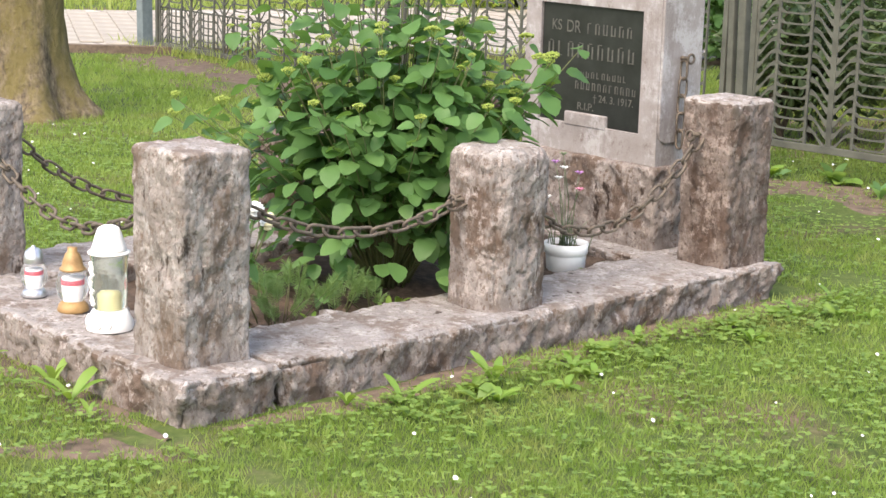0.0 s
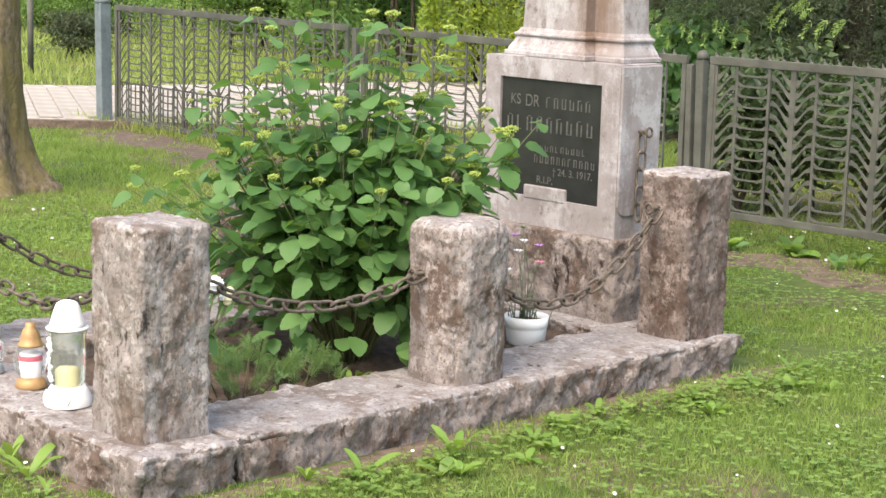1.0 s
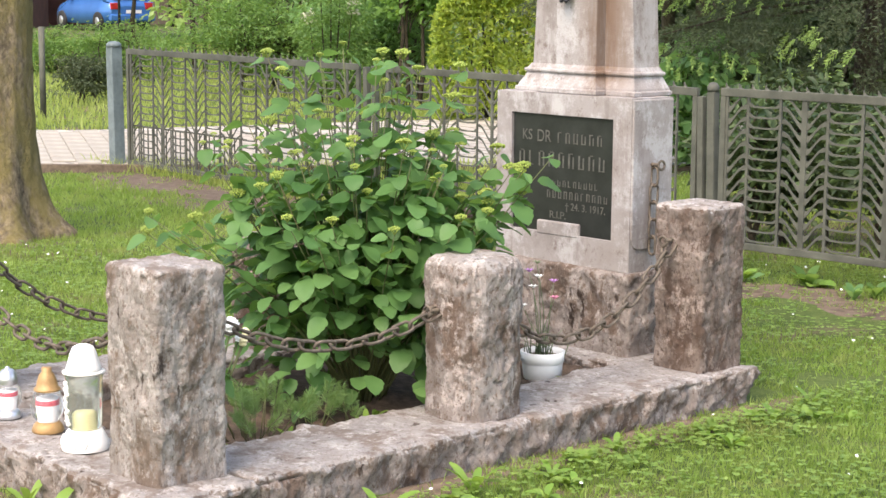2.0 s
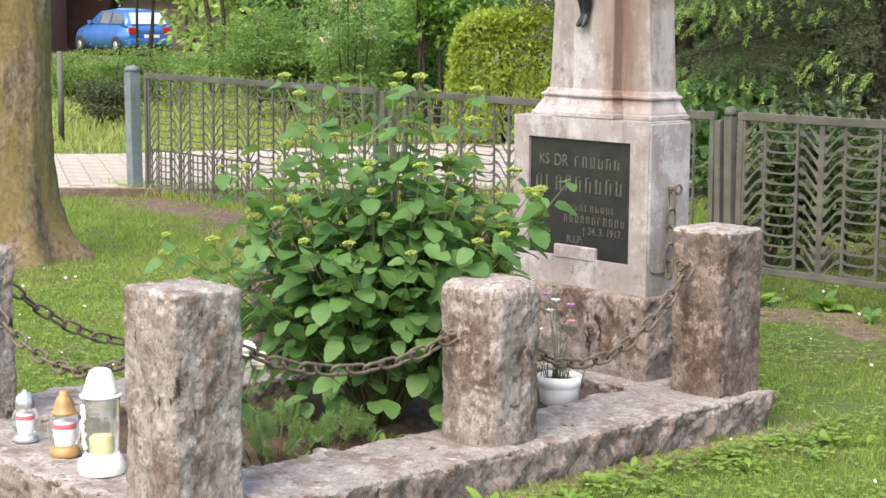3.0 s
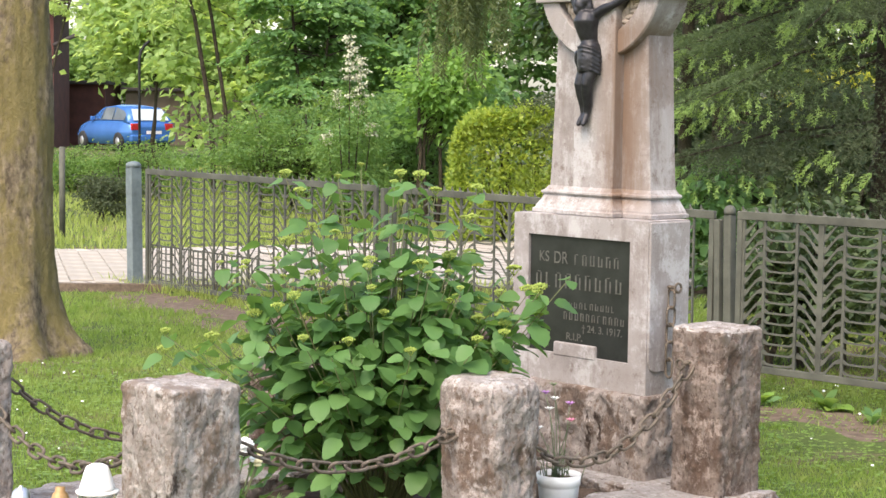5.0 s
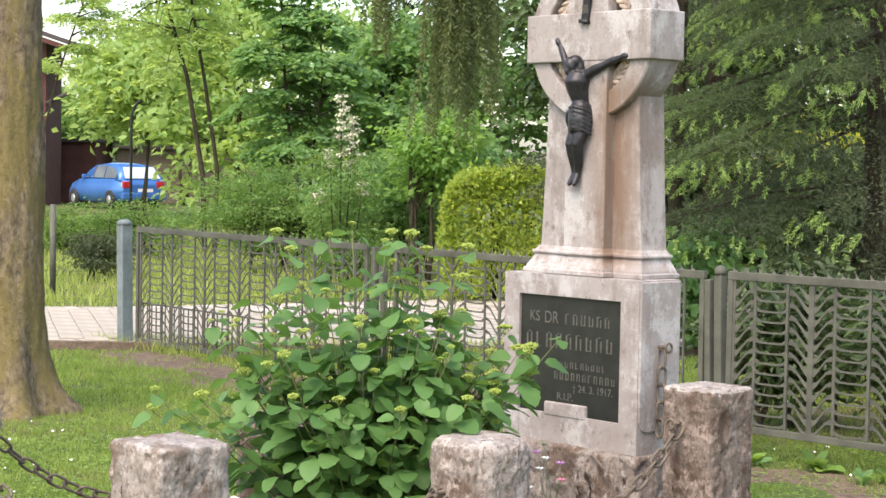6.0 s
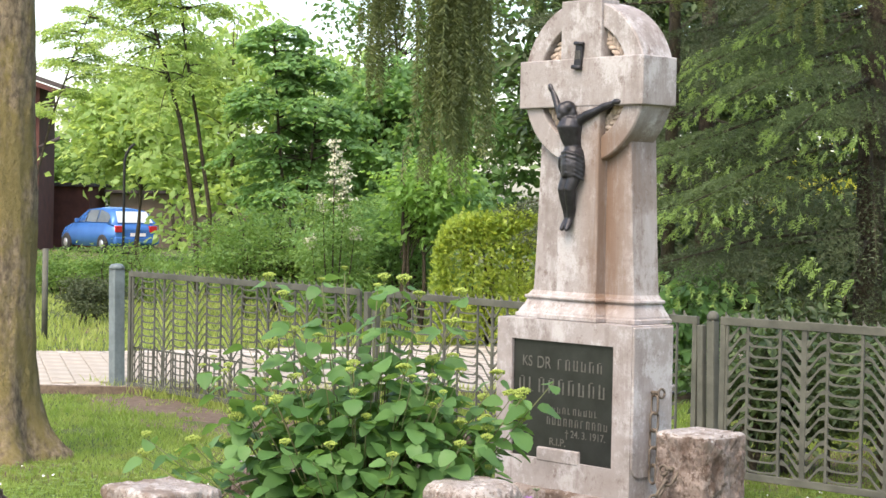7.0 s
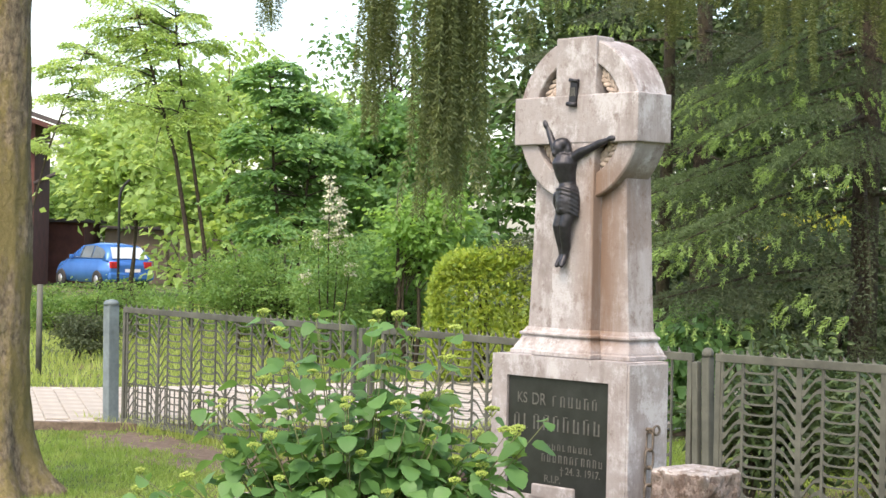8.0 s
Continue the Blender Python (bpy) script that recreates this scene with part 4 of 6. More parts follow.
def lawn():
    sets = []
    for y0, y1, dens, hh, ww in ((3.9, 6.0, 9500, 0.027, 0.0042), (6.0, 8.5, 6500, 0.030, 0.0048), (8.5, 11.5, 3800, 0.034, 0.006), (11.5, 14.6, 2600, 0.042, 0.008)):
        half = lambda y: 0.27 * y + 0.35
        n = int((y1 - y0) * 2 * half((y0 + y1) / 2) * dens)
        y = rng.uniform(y0, y1, n)
        x = rng.uniform(-1, 1, n) * half(y)
        inside, q = in_grave(x, y, 0.0)
        bare = field(x, y, 0.9, 3.0)
        fine = field(x, y, 4.0, 8.0)
        edge = np.maximum(0, 0.16 - np.abs(q[0] - 0.03)) * (q[1] < LONG + 0.1) + np.maximum(0, 0.12 - np.abs(q[1] + 0.03))
        gap = fence_gap(x, y)
        strip = np.clip(1.0 - np.abs(gap - 0.45) / 0.8, 0, 1)
        keep = (~inside) & (bare + 0.75 * fine + edge * 4.5 + strip * 1.1 + 0.22 * rng.normal(0, 1, n) < 0.55) & (y < 14.5)
        x, y, fine = x[keep], y[keep], fine[keep]
        h = hh * rng.uniform(0.45, 1.35, len(x)) * (1 + 0.5 * fine)
        z = np.array([ground_height(a, b) for a, b in zip(x, y)])
        sets.append(blades(x, y, np.maximum(h, 0.012), np.full(len(x), ww) * rng.uniform(0.6, 1.3, len(x)), z - 0.003, 0.7))
    V, F = join_arrays(sets)
    tagged(new("lawn_grass", array_mesh("lawn_grass", V, F, GRASS)), "short mown bright green lawn grass", "grass", kind="stuff")
    # verge and yard behind the fence
    sets = []
    n = 26000
    x, y = rng.uniform(-5, 4, n), rng.uniform(11, 15.4, n)
    g = fence_gap(x, y)
    k = (g < 0.15) & (x < 0.7) & (y < 14.75 + 0.010 * (x + 3) ** 2 + 0.5)
    sets.append(blades(x[k], y[k], rng.uniform(0.04, 0.12, k.sum()), rng.uniform(0.006, 0.011, k.sum()), np.full(k.sum(), -0.01)))
    n = 42000
    y = rng.uniform(18.2, 46, n) 
    x = rng.uniform(-0.27, 0.12, n) * y
    k = y > 18.3 + 0.5 * (x + 3.5) * (x > -3.5)
    sets.append(blades(x[k], y[k], rng.uniform(0.05, 0.14, k.sum()), rng.uniform(0.010, 0.022, k.sum()), np.full(k.sum(), -0.01)))
    V, F = join_arrays(sets)
    tagged(new("yard_grass", array_mesh("yard_grass", V, F, GRASS_SUN)), "yellow-green uncut grass beside the drive", "grass", kind="stuff")
    # clover and small broad leaves among the grass, thick along the kerb
    n = 52000
    y = rng.uniform(3.9, 10.5, n)
    x = rng.uniform(-1, 1, n) * (0.27 * y + 0.3)
    inside, q = in_grave(x, y, 0.01)
    near = np.exp(-((q[0] - 0.24) / 0.10) ** 2) * (q[1] > 0.9) * (q[1] < 3.1) - 1.5 * (np.abs(q[0] - 0.04) < 0.08) - 1.5 * (np.abs(q[1] + 0.05) < 0.06)
    keep = (~inside) & (field(x, y, 1.7, 21.0) + near * 1.1 + 0.55 * rng.normal(0, 1, n) > 0.36)
    x, y, near = x[keep], y[keep], near[keep]
    P = np.stack([x, y, rng.uniform(0.008, 0.035, len(x)) + np.maximum(near, 0) * rng.uniform(0, 0.03, len(x)) - 0.01], 1)
    a = rng.uniform(0, 6.283, len(x))
    sets = []
    for j in range(3):
        d = np.stack([np.cos(a + j * 2.09), np.sin(a + j * 2.09), np.full(len(x), 0.1)], 1)
        sets.append(leaf_arrays(P, d, unit(np.array([0, 0, 1.0]) + rng.normal(0, 0.25, (len(x), 3))), rng.uniform(0.008, 0.021, len(x)), 0.95, 0.06))
    V, F = join_arrays(sets)
    tagged(new("clover_leaves", array_mesh("clover_leaves", V, F, CLOVER)), "clover and low weeds along the kerb", "weeds", kind="stuff")


lawn()

WHITE = simple("white_petals", (0.85, 0.85, 0.82), 0.6, 0, 0.08, 30, 0.05)


def daisies():
    n = 110
    y = rng.uniform(4.2, 10.5, n)
    x = rng.uniform(-1, 1, n) * (0.25 * y + 0.2)
    inside, q = in_grave(x, y, 0.03)
    x, y = x[~inside], y[~inside]
    bm = bmesh.new()
    for i in range(8):
        a0, a1 = 2 * math.pi * (i - 0.42) / 8, 2 * math.pi * (i + 0.42) / 8
        v = [bm.verts.new(c) for c in ((0, 0, 0.002), (0.009 * math.cos(a0), 0.009 * math.sin(a0), 0), (0.012 * math.cos((a0 + a1) / 2), 0.012 * math.sin((a0 + a1) / 2), 0.001), (0.009 * math.cos(a1), 0.009 * math.sin(a1), 0))]
        bm.faces.new(v)
    me = bpy.data.meshes.new("daisy")
    bm.to_mesh(me)
    bm.free()
    me.materials.append(WHITE)
    for a, b in zip(x, y):
        ob = new("daisy", me)
        s = rng.uniform(0.35, 0.8)
        ob.matrix_world = pose(a, b, ground_height(a, b) + 0.035, rng.uniform(15, 50), rng.uniform(-15, 15), rng.uniform(-30, 30)) @ Matrix.Diagonal((s, s, s, 1))
        tagged(ob, "small white daisy head in the lawn", "flower", "daisies in the lawn")


daisies()


# ---- fence ----
def flat_bar(pts, w, d):
    """A ribbon bar in the xz plane with thickness d along y."""
    bm = bmesh.new()
    rings = []
    for i, (x, z) in enumerate(pts):
        x0, z0 = pts[max(i - 1, 0)]
        x1, z1 = pts[min(i + 1, len(pts) - 1)]
        l = math.hypot(x1 - x0, z1 - z0)
        nx, nz = -(z1 - z0) / l, (x1 - x0) / l
        h = (w[i] if isinstance(w, list) else w) / 2
        rings.append([bm.verts.new(c) for c in ((x + nx * h, -d / 2, z + nz * h), (x - nx * h, -d / 2, z - nz * h), (x - nx * h, d / 2, z - nz * h), (x + nx * h, d / 2, z + nz * h))])
    for a, b in zip(rings, rings[1:]):
        for k in range(4):
            bm.faces.new((a[k], a[(k + 1) % 4], b[(k + 1) % 4], b[k]))
    bm.faces.new(rings[0][::-1])
    bm.faces.new(rings[-1])
    bmesh.ops.recalc_face_normals(bm, faces=bm.faces[:])
    me = bpy.data.meshes.new("bar")
    bm.to_mesh(me)
    bm.free()
    me.materials.append(FENCE_MAT)
    return me


RUNG_W, LEAF_W, STEM_W = 0.192, 0.115, 0.032
RUNG = flat_bar([(-RUNG_W / 2 - 0.008, 0.014), (-RUNG_W * 0.36, 0.0), (0, -0.002), (RUNG_W * 0.36, 0.0), (RUNG_W / 2 + 0.008, 0.014)], [0.026, 0.011, 0.009, 0.011, 0.026], 0.007)
LEAF_R = flat_bar([(0, -0.040), (0.026, -0.030), (0.055, 0.002), (0.085, 0.034), (LEAF_W + 0.008, 0.048)], [0.046, 0.017, 0.010, 0.014, 0.030], 0.007)
LEAF_L = flat_bar([(0, -0.040), (-0.026, -0.030), (-0.055, 0.002), (-0.085, 0.034), (-LEAF_W - 0.008, 0.048)], [0.046, 0.017, 0.010, 0.014, 0.030], 0.007)
FINE_LEAF_R = flat_bar([(0, -0.040), (0.026, -0.030), (0.055, 0.002), (0.085, 0.034), (LEAF_W + 0.008, 0.048)], [0.030, 0.011, 0.007, 0.010, 0.020], 0.006)
FINE_LEAF_L = flat_bar([(0, -0.040), (-0.026, -0.030), (-0.055, 0.002), (-0.085, 0.034), (-LEAF_W - 0.008, 0.048)], [0.030, 0.011, 0.007, 0.010, 0.020], 0.006)
TOOTH = mesh_of("tooth", [(-0.012, -0.006, 0), (0.012, -0.006, 0), (0.012, 0.006, 0), (-0.012, 0.006, 0), (-0.012, -0.004, 0.028), (-0.012, 0.004, 0.028), (0.0, 0, 0.012)], [(0, 1, 6), (2, 3, 6), (1, 2, 6), (0, 6, 4), (3, 5, 6), (4, 6, 5), (0, 4, 5, 3), (3, 2, 1, 0)], FENCE_MAT)


def fence_panel(label, a, b, z0, z1, start, name="metal_fence", guard=0.0):
    """A cast panel: rails, stems, ladder rungs and slanting leaf bars."""
    a, b = Vector((*a, 0)), Vector((*b, 0))
    L = (b - a).length
    top = thing(name, label, "fence", Matrix.Translation(a) @ Matrix.Rotation(math.atan2(b.y - a.y, b.x - a.x), 4, "Z"), "fence panels")
    part("top_rail", box(0, L, -0.012, 0.012, z1 - 0.045, z1, 0.003), FENCE_MAT, top)
    part("bottom_rail", box(0, L, -0.012, 0.012, z0, z0 + 0.038, 0.003), FENCE_MAT, top)
    for x in (0.0, L - 0.035):
        part("side_rail", box(x, x + 0.035, -0.012, 0.012, z0 + 0.0385, z1 - 0.0455, 0.003), FENCE_MAT, top)
    for i in range(int(L / 0.085)):
        part("tooth", TOOTH, None, top).location = (0.04 + i * 0.085, 0, z1)
    unit_w = RUNG_W + 2 * LEAF_W + 3 * STEM_W * 0.8
    x = 0.035 - start
    lo, hi = z0 + 0.05, z1 - 0.06
    fine = name == "gate_leaf"
    left, right = (FINE_LEAF_L, FINE_LEAF_R) if fine else (LEAF_L, LEAF_R)

    def column(mesh, name, x, at, extent):
        if x + extent[0] < 0.01 or x + extent[1] > L - 0.01:
            return
        pitch = 0.056 if mesh is RUNG else 0.080 if fine else 0.066
        for r in range(int((hi - lo) / pitch) + 1):
            z = lo + at + r * pitch
            if z - 0.05 > z0 and z + 0.05 < z1 - 0.005 or mesh is RUNG and lo <= z < hi:
                part(name, mesh, None, top).location = (x, 0, z)

    while x < L:
        # leaf bars left of the stem, the stem, leaf bars right of it, a thin stem, rungs, a thin stem
        for dx, wdt in ((LEAF_W + STEM_W / 2, STEM_W), (2 * LEAF_W + STEM_W * 1.4, 0.016), (2 * LEAF_W + STEM_W * 1.8 + RUNG_W, 0.016)):
            wdt *= 0.6 if fine else 1.0
            if 0.03 < x + dx < L - 0.04:
                part("stem", box(x + dx - wdt / 2, x + dx + wdt / 2, -0.006, 0.006, z0 + 0.039, z1 - 0.046), FENCE_MAT, top)
        s = x + LEAF_W + STEM_W / 2
        column(left, "leaf_bar", s - STEM_W / 2 + 0.004, 0.02, (-LEAF_W, 0))
        column(right, "leaf_bar", s + STEM_W / 2 - 0.004, 0.02, (0, LEAF_W))
        column(RUNG, "rung", x + 2 * LEAF_W + STEM_W * 1.6 + RUNG_W / 2, 0.0, (-RUNG_W / 2, RUNG_W / 2))
        x += unit_w
    if guard:
        # thin rods close the lower part of the leaf
        part("guard_rail", box(0.036, guard, 0.014, 0.022, 0.345, 0.357), FENCE_MAT, top)
        for i in range(int((guard - 0.05) / 0.072)):
            g = 0.07 + 0.072 * i
            part("guard_rod", box(g, g + 0.008, 0.014, 0.022, z0 + 0.039, 0.3445), FENCE_MAT, top)
    return top


def fence_post(label, x, y, h, w, mat, cap=True):
    top = thing("fence_post", label, "fence post", pose(x, y, -0.05, 0, -1.5, -50), "fence posts")
    part("shaft", box(-w / 2, w / 2, -w / 2, w / 2, 0, h + 0.02, 0.006), mat, top)
    if cap:
        part("cap", smooth_all(lathe([(w * 0.62, h + 0.02), (w * 0.66, h + 0.035), (w * 0.62, h + 0.05), (w * 0.42, h + 0.066), (0.004, h + 0.072)], 14)), mat, top)


fence_panel("weathered grey cast-metal gate leaf with leaf and ladder pattern", (-2.50, 14.88), (-0.47, 12.40), 0.02, 0.985, 0.10, "gate_leaf", 1.75)
fence_panel("weathered grey cast-metal gate leaf behind the bush and monument", (-0.28, 12.18), (1.495, 9.83), 0.05, 0.985, 0.02, "gate_leaf")
fence_panel("weathered grey-olive cast-metal fence panel hung above the ground", (1.60, 9.69), (3.75, 7.55), 0.125, 0.995, 0.131)
fence_post("blue-grey painted square steel gate post beside the drive", -2.62, 15.03, 1.02, 0.10, POST_MAT)
fence_post("slim grey steel gate post behind the bush", -0.405, 12.30, 1.00, 0.042, FENCE_MAT, False)
fence_post("slim grey steel gate post beside its twin", -0.345, 12.235, 1.01, 0.042, FENCE_MAT, False)
fence_post("slim grey steel fence post with a round cap", 1.583, 9.745, 1.0, 0.052, FENCE_MAT)
fence_post("slim grey-olive steel post behind the monument", 1.53, 9.80, 0.97, 0.04, FENCE_MAT, False)


# ---- the near tree trunk ----
def near_tree():
    top = thing("tree", "old tree with mossy grey-brown bark and flared roots", "tree", Matrix.Translation((-2.64, 10.9, 0)))
    N, V, F = 64, [], []
    zs = np.concatenate([np.linspace(-0.1, 0.6, 26), np.linspace(0.64, 3.6, 100), np.linspace(3.7, 5.6, 20)])
    for z in zs:
        flare = 0.13 * math.exp(-max(z, 0) / 0.13) + 0.06 * math.exp(-max(z, 0) / 0.45)
        r0 = 0.215 - 0.012 * z + flare
        for i in range(N):
            a = 2 * math.pi * i / N
            root = 1 + (0.45 * flare / (r0)) * math.sin(a * 5 + 1.0)
            r = r0 * root + 0.014 * noise.fractal(Vector((math.cos(a) * 2.5, math.sin(a) * 2.5, z * 1.6)), 0.9, 2, 4) + 0.009 * noise.noise(Vector((math.cos(a) * 9, math.sin(a) * 9, z * 6)))
            V.append((r * math.cos(a) + 0.010 * z + 0.012 * math.sin(z * 1.3), r * math.sin(a), z))
    for j in range(len(zs) - 1):
        for i in range(N):
            F.append((j * N + i, j * N + (i + 1) % N, (j + 1) * N + (i + 1) % N, (j + 1) * N + i))
    part("trunk", mesh_of("trunk", V, F, BARK, True), None, top)
    C = []
    for i in range(9):
        a = i * 2.4
        tip = Vector((2.0 * math.cos(a), 2.0 * math.sin(a), 6.5 + 0.35 * i))
        bm = tube([(0.05, 0, 4.9 + 0.07 * i), tuple(Vector((0.05, 0, 5.2)).lerp(tip, 0.5) + Vector((0, 0, 0.25))), tuple(tip)], [0.085, 0.05, 0.015], 8)
        part("limb", bm, BARK, top)
        for k in range(14):
            C.append(tip + Vector(rng.normal(0, 0.7, 3)))
    V, F = clump_leaves(np.array([list(c) for c in C]), np.full(len(C), 0.5), 40, 0.11)
    tagged(part("crown", array_mesh("crown", V, F, MAPLE_LEAF), None, top), kind="stuff")


near_tree()


# ---- trees and shrubs beyond the fence ----
def layered_tree(label, name, base, trunks, limbs, reach, f_lo, leaf, aspect, pairs, mat, bias=1.0):
    """Thin trunks with tiers of flat, drooping sprays: limb, side twigs, leaves in pairs."""
    top = thing(name, label, "tree", Matrix.Translation(base))
    wood, items = bmesh.new(), []
    for points, w in trunks:
        part("trunk", tube(points, [w * (1 - 0.75 * i / (len(points) - 1)) for i in range(len(points))], 9), BARK_DARK, top)
    for i in range(limbs):
        points, w = trunks[i % len(trunks)]
        P = [Vector(p) for p in points]
        f = (f_lo + (1 - f_lo) * rng.uniform(0, 1)) * (len(P) - 1)
        k = min(len(P) - 2, int(f))
        p0 = P[k].lerp(P[k + 1], f - k)
        a = i * 2.39996 + rng.uniform(-0.4, 0.4)
        L = reach * rng.uniform(0.4, 1.0) * (1 - 0.45 * f / (len(P) - 1)) * (bias if math.cos(a) > 0 else 1.0)
        out = Vector((math.cos(a), math.sin(a) * 0.8, 0))
        lift, sag = rng.uniform(-0.05, 0.6), rng.uniform(0.25, 0.55)

        def at_t(t):
            return p0 + out * (L * t) + Vector((0, 0, L * (lift * t - sag * t * t)))

        tube([at_t(t) for t in (0, 0.35, 0.7, 1.0)], [0.018, 0.012, 0.007, 0.002], 5, wood)
        for j in range(13):
            t = 0.2 + 0.8 * j / 12
            q = np.array(at_t(t))
            side = a + (1 if j % 2 else -1) * rng.uniform(0.6, 1.1) * (j < 12)
            l = L * (0.42 * (1.1 - t) + 0.10) + 0.1
            d = np.array([math.cos(side), math.sin(side), rng.uniform(-0.30, 0.05)])
            s = np.linspace(0.15, 1.0, pairs)[:, None]
            Q = q + d * l * s - np.array([0, 0, 0.25 * l]) * s ** 2
            for sgn in (-1, 1):
                sd = side + sgn * 0.95
                D = np.array([math.cos(sd), math.sin(sd), -0.25]) + rng.normal(0, 0.22, (pairs, 3))
                N = unit(np.array([0, 0, 1.0]) + rng.normal(0, 0.38, (pairs, 3)))
                items.append(leaf_arrays(Q + rng.normal(0, 0.02, (pairs, 3)), D, N, leaf * rng.uniform(0.65, 1.2, pairs), aspect, 0.08, 0.15))
    tagged(part("limb", wood, BARK_DARK, top), kind="stuff")
    V, F = join_arrays(items)
    tagged(part("crown", array_mesh("crown", V, F, mat), None, top), kind="stuff")


layered_tree("slender light green ash tree with tiers of feathery leaves", "ash_tree", (-3.9, 30, 0), [
    ([(0.0, 0, -0.05), (-0.05, 0, 1.3), (-0.33, 0, 2.95), (-0.62, 0, 3.95), (-0.90, 0, 4.9), (-1.15, 0, 5.7)], 0.05),
    ([(0.15, 0.1, -0.05), (0.18, 0.1, 1.4), (-0.05, 0.1, 2.9), (-0.25, 0.1, 4.0), (-0.36, 0.1, 4.9), (-0.42, 0.1, 5.7)], 0.042)], 62, 2.3, 0.50, 0.100, 0.36, 8, ASH_LEAF, 0.62)
layered_tree("young light green ash tree with sparse feathery twigs", "ash_tree", (-7.5, 33, 0), [
    ([(0.0, 0, -0.05), (0.1, 0, 1.6), (0.5, 0, 3.2), (1.2, 0, 5.2)], 0.04)], 22, 1.5, 0.66, 0.105, 0.36, 8, ASH_LEAF, 0.8)
layered_tree("broad green maple tree with large hanging leaves", "maple_tree", (-2.45, 29, 0), [
    ([(0.0, 0, -0.05), (0.08, 0, 1.5), (-0.05, 0, 2.9), (-0.15, 0, 4.5)], 0.045),
    ([(0.25, 0.2, -0.05), (0.40, 0.2, 1.6), (0.55, 0.2, 3.0), (0.45, 0.2, 4.1)], 0.035)], 72, 1.55, 0.22, 0.125, 0.75, 6, MAPLE_LEAF)
broadleaf("maple_tree", "dense green maple tree with broad leaves", (-0.9, 31.5, 0), 3, (0.1, 0, 2.6), (1.5, 1.2, 1.9), 150, 80, 0.14, MAPLE_LEAF, BARK_DARK, 0.36, 0.75)
broadleaf("maple_tree", "tall green tree with sky showing between its leaves", (-0.2, 34, 0), 3, (0, 0, 4.6), (3.0, 1.6, 2.4), 64, 60, 0.14, FAR_LEAF, BARK_DARK, 0.5, 0.7)
broadleaf("shrub", "low bushy green shrub below the trees", (-2.3, 25, 0), 6, (0, 0, 0.85), (1.5, 0.9, 0.85), 110, 100, 0.07, SHRUB_LEAF, BARK_DARK, 0.26, 0.4, 0.2, "shrub")
broadleaf("shrub", "green shrub with long narrow leaves", (-0.6, 24, 0), 6, (0, 0, 0.95), (1.1, 0.8, 0.95), 100, 100, 0.10, MAPLE_LEAF, BARK_DARK, 0.24, 0.3, 0.2, "shrub")
broadleaf("shrub", "fresh green young tree beside the hanging spruce branches", (-0.25, 23, 0), 3, (0.2, 0, 1.75), (0.6, 0.5, 0.8), 44, 60, 0.11, FRESH_LEAF, BARK_DARK, 0.24, 0.6, 0.2, "shrub")
broadleaf("shrub", "green bush in the yard below the parked car", (-4.75, 28, 0), 5, (0, 0, 0.5), (0.9, 0.7, 0.5), 60, 80, 0.07, SHRUB_LEAF, BARK_DARK, 0.2, 0.4, 0.2, "shrub")
broadleaf("shrub", "light green bush at the lawn's edge", (-6.0, 29, 0), 5, (0, 0, 0.4), (1.0, 0.7, 0.42), 60, 80, 0.07, SHRUB_LEAF, BARK_DARK, 0.2, 0.4, 0.2, "shrub")
broadleaf("shrub", "dark low bush in the yard grass", (-4.3, 22.8, 0), 3, (0, 0, 0.35), (0.5, 0.4, 0.35), 50, 80, 0.06, NEEDLE, BARK_DARK, 0.16, 0.3, 0.2, "shrub")
broadleaf("shrub", "broad-leaved green bush below the spruce", (2.25, 15.0, 0), 4, (0, 0, 0.55), (0.35, 0.35, 0.55), 30, 50, 0.12, MAPLE_LEAF, BARK_DARK, 0.24, 0.7, 0.2, "shrub")
# Shrubs and thickets added as dark fill; spruce shade is in their leaf colour.
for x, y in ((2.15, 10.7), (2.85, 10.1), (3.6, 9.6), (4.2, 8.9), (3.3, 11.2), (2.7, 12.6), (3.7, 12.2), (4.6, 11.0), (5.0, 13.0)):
    broadleaf("shrub", "added shrub behind the fence, its leaves darkened for the spruce shade", (x, y, 0), 4, (0, 0, 0.5), (0.5, 0.4, 0.5), 70, 42, 0.085, SHADE_LEAF, BARK_DARK, 0.2, 0.45, 0.1, "shrub")
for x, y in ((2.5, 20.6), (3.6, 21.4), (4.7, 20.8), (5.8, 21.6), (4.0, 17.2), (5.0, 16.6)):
    broadleaf("shrub", "added broad-leaved thicket below the spruces, their shade put into its leaf colour", (x, y, 0), 4, (0, 0, 1.0), (0.85, 0.6, 1.05), 70, 44, 0.13, SHADE_LEAF, BARK_DARK, 0.3, 0.6, 0.1, "shrub")
for x, y, z, s in ((6.5, 31, 1.6, 2.4), (9.0, 32, 1.4, 2.0)):
    broadleaf("shrub", "yellow-green bush catching light behind the spruces", (x, y, 0), 4, (0, 0, z), (s, 1.0, z), 90, 80, 0.10, GLOW_LEAF, BARK_DARK, 0.40, 0.5, 0.2, "shrub")
# Trees added as a dark backing, the deep shade painted into their leaves.
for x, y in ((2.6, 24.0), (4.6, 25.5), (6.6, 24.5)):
    broadleaf("backing_tree", "dense backing tree added behind the spruces, deep shade put into its leaf colour", (x, y, 0), 2, (0, 0, 3.9), (1.7, 1.0, 2.6), 130, 55, 0.17, SHADE_LEAF, BARK_DARK, 0.5, 0.5, 0.2)
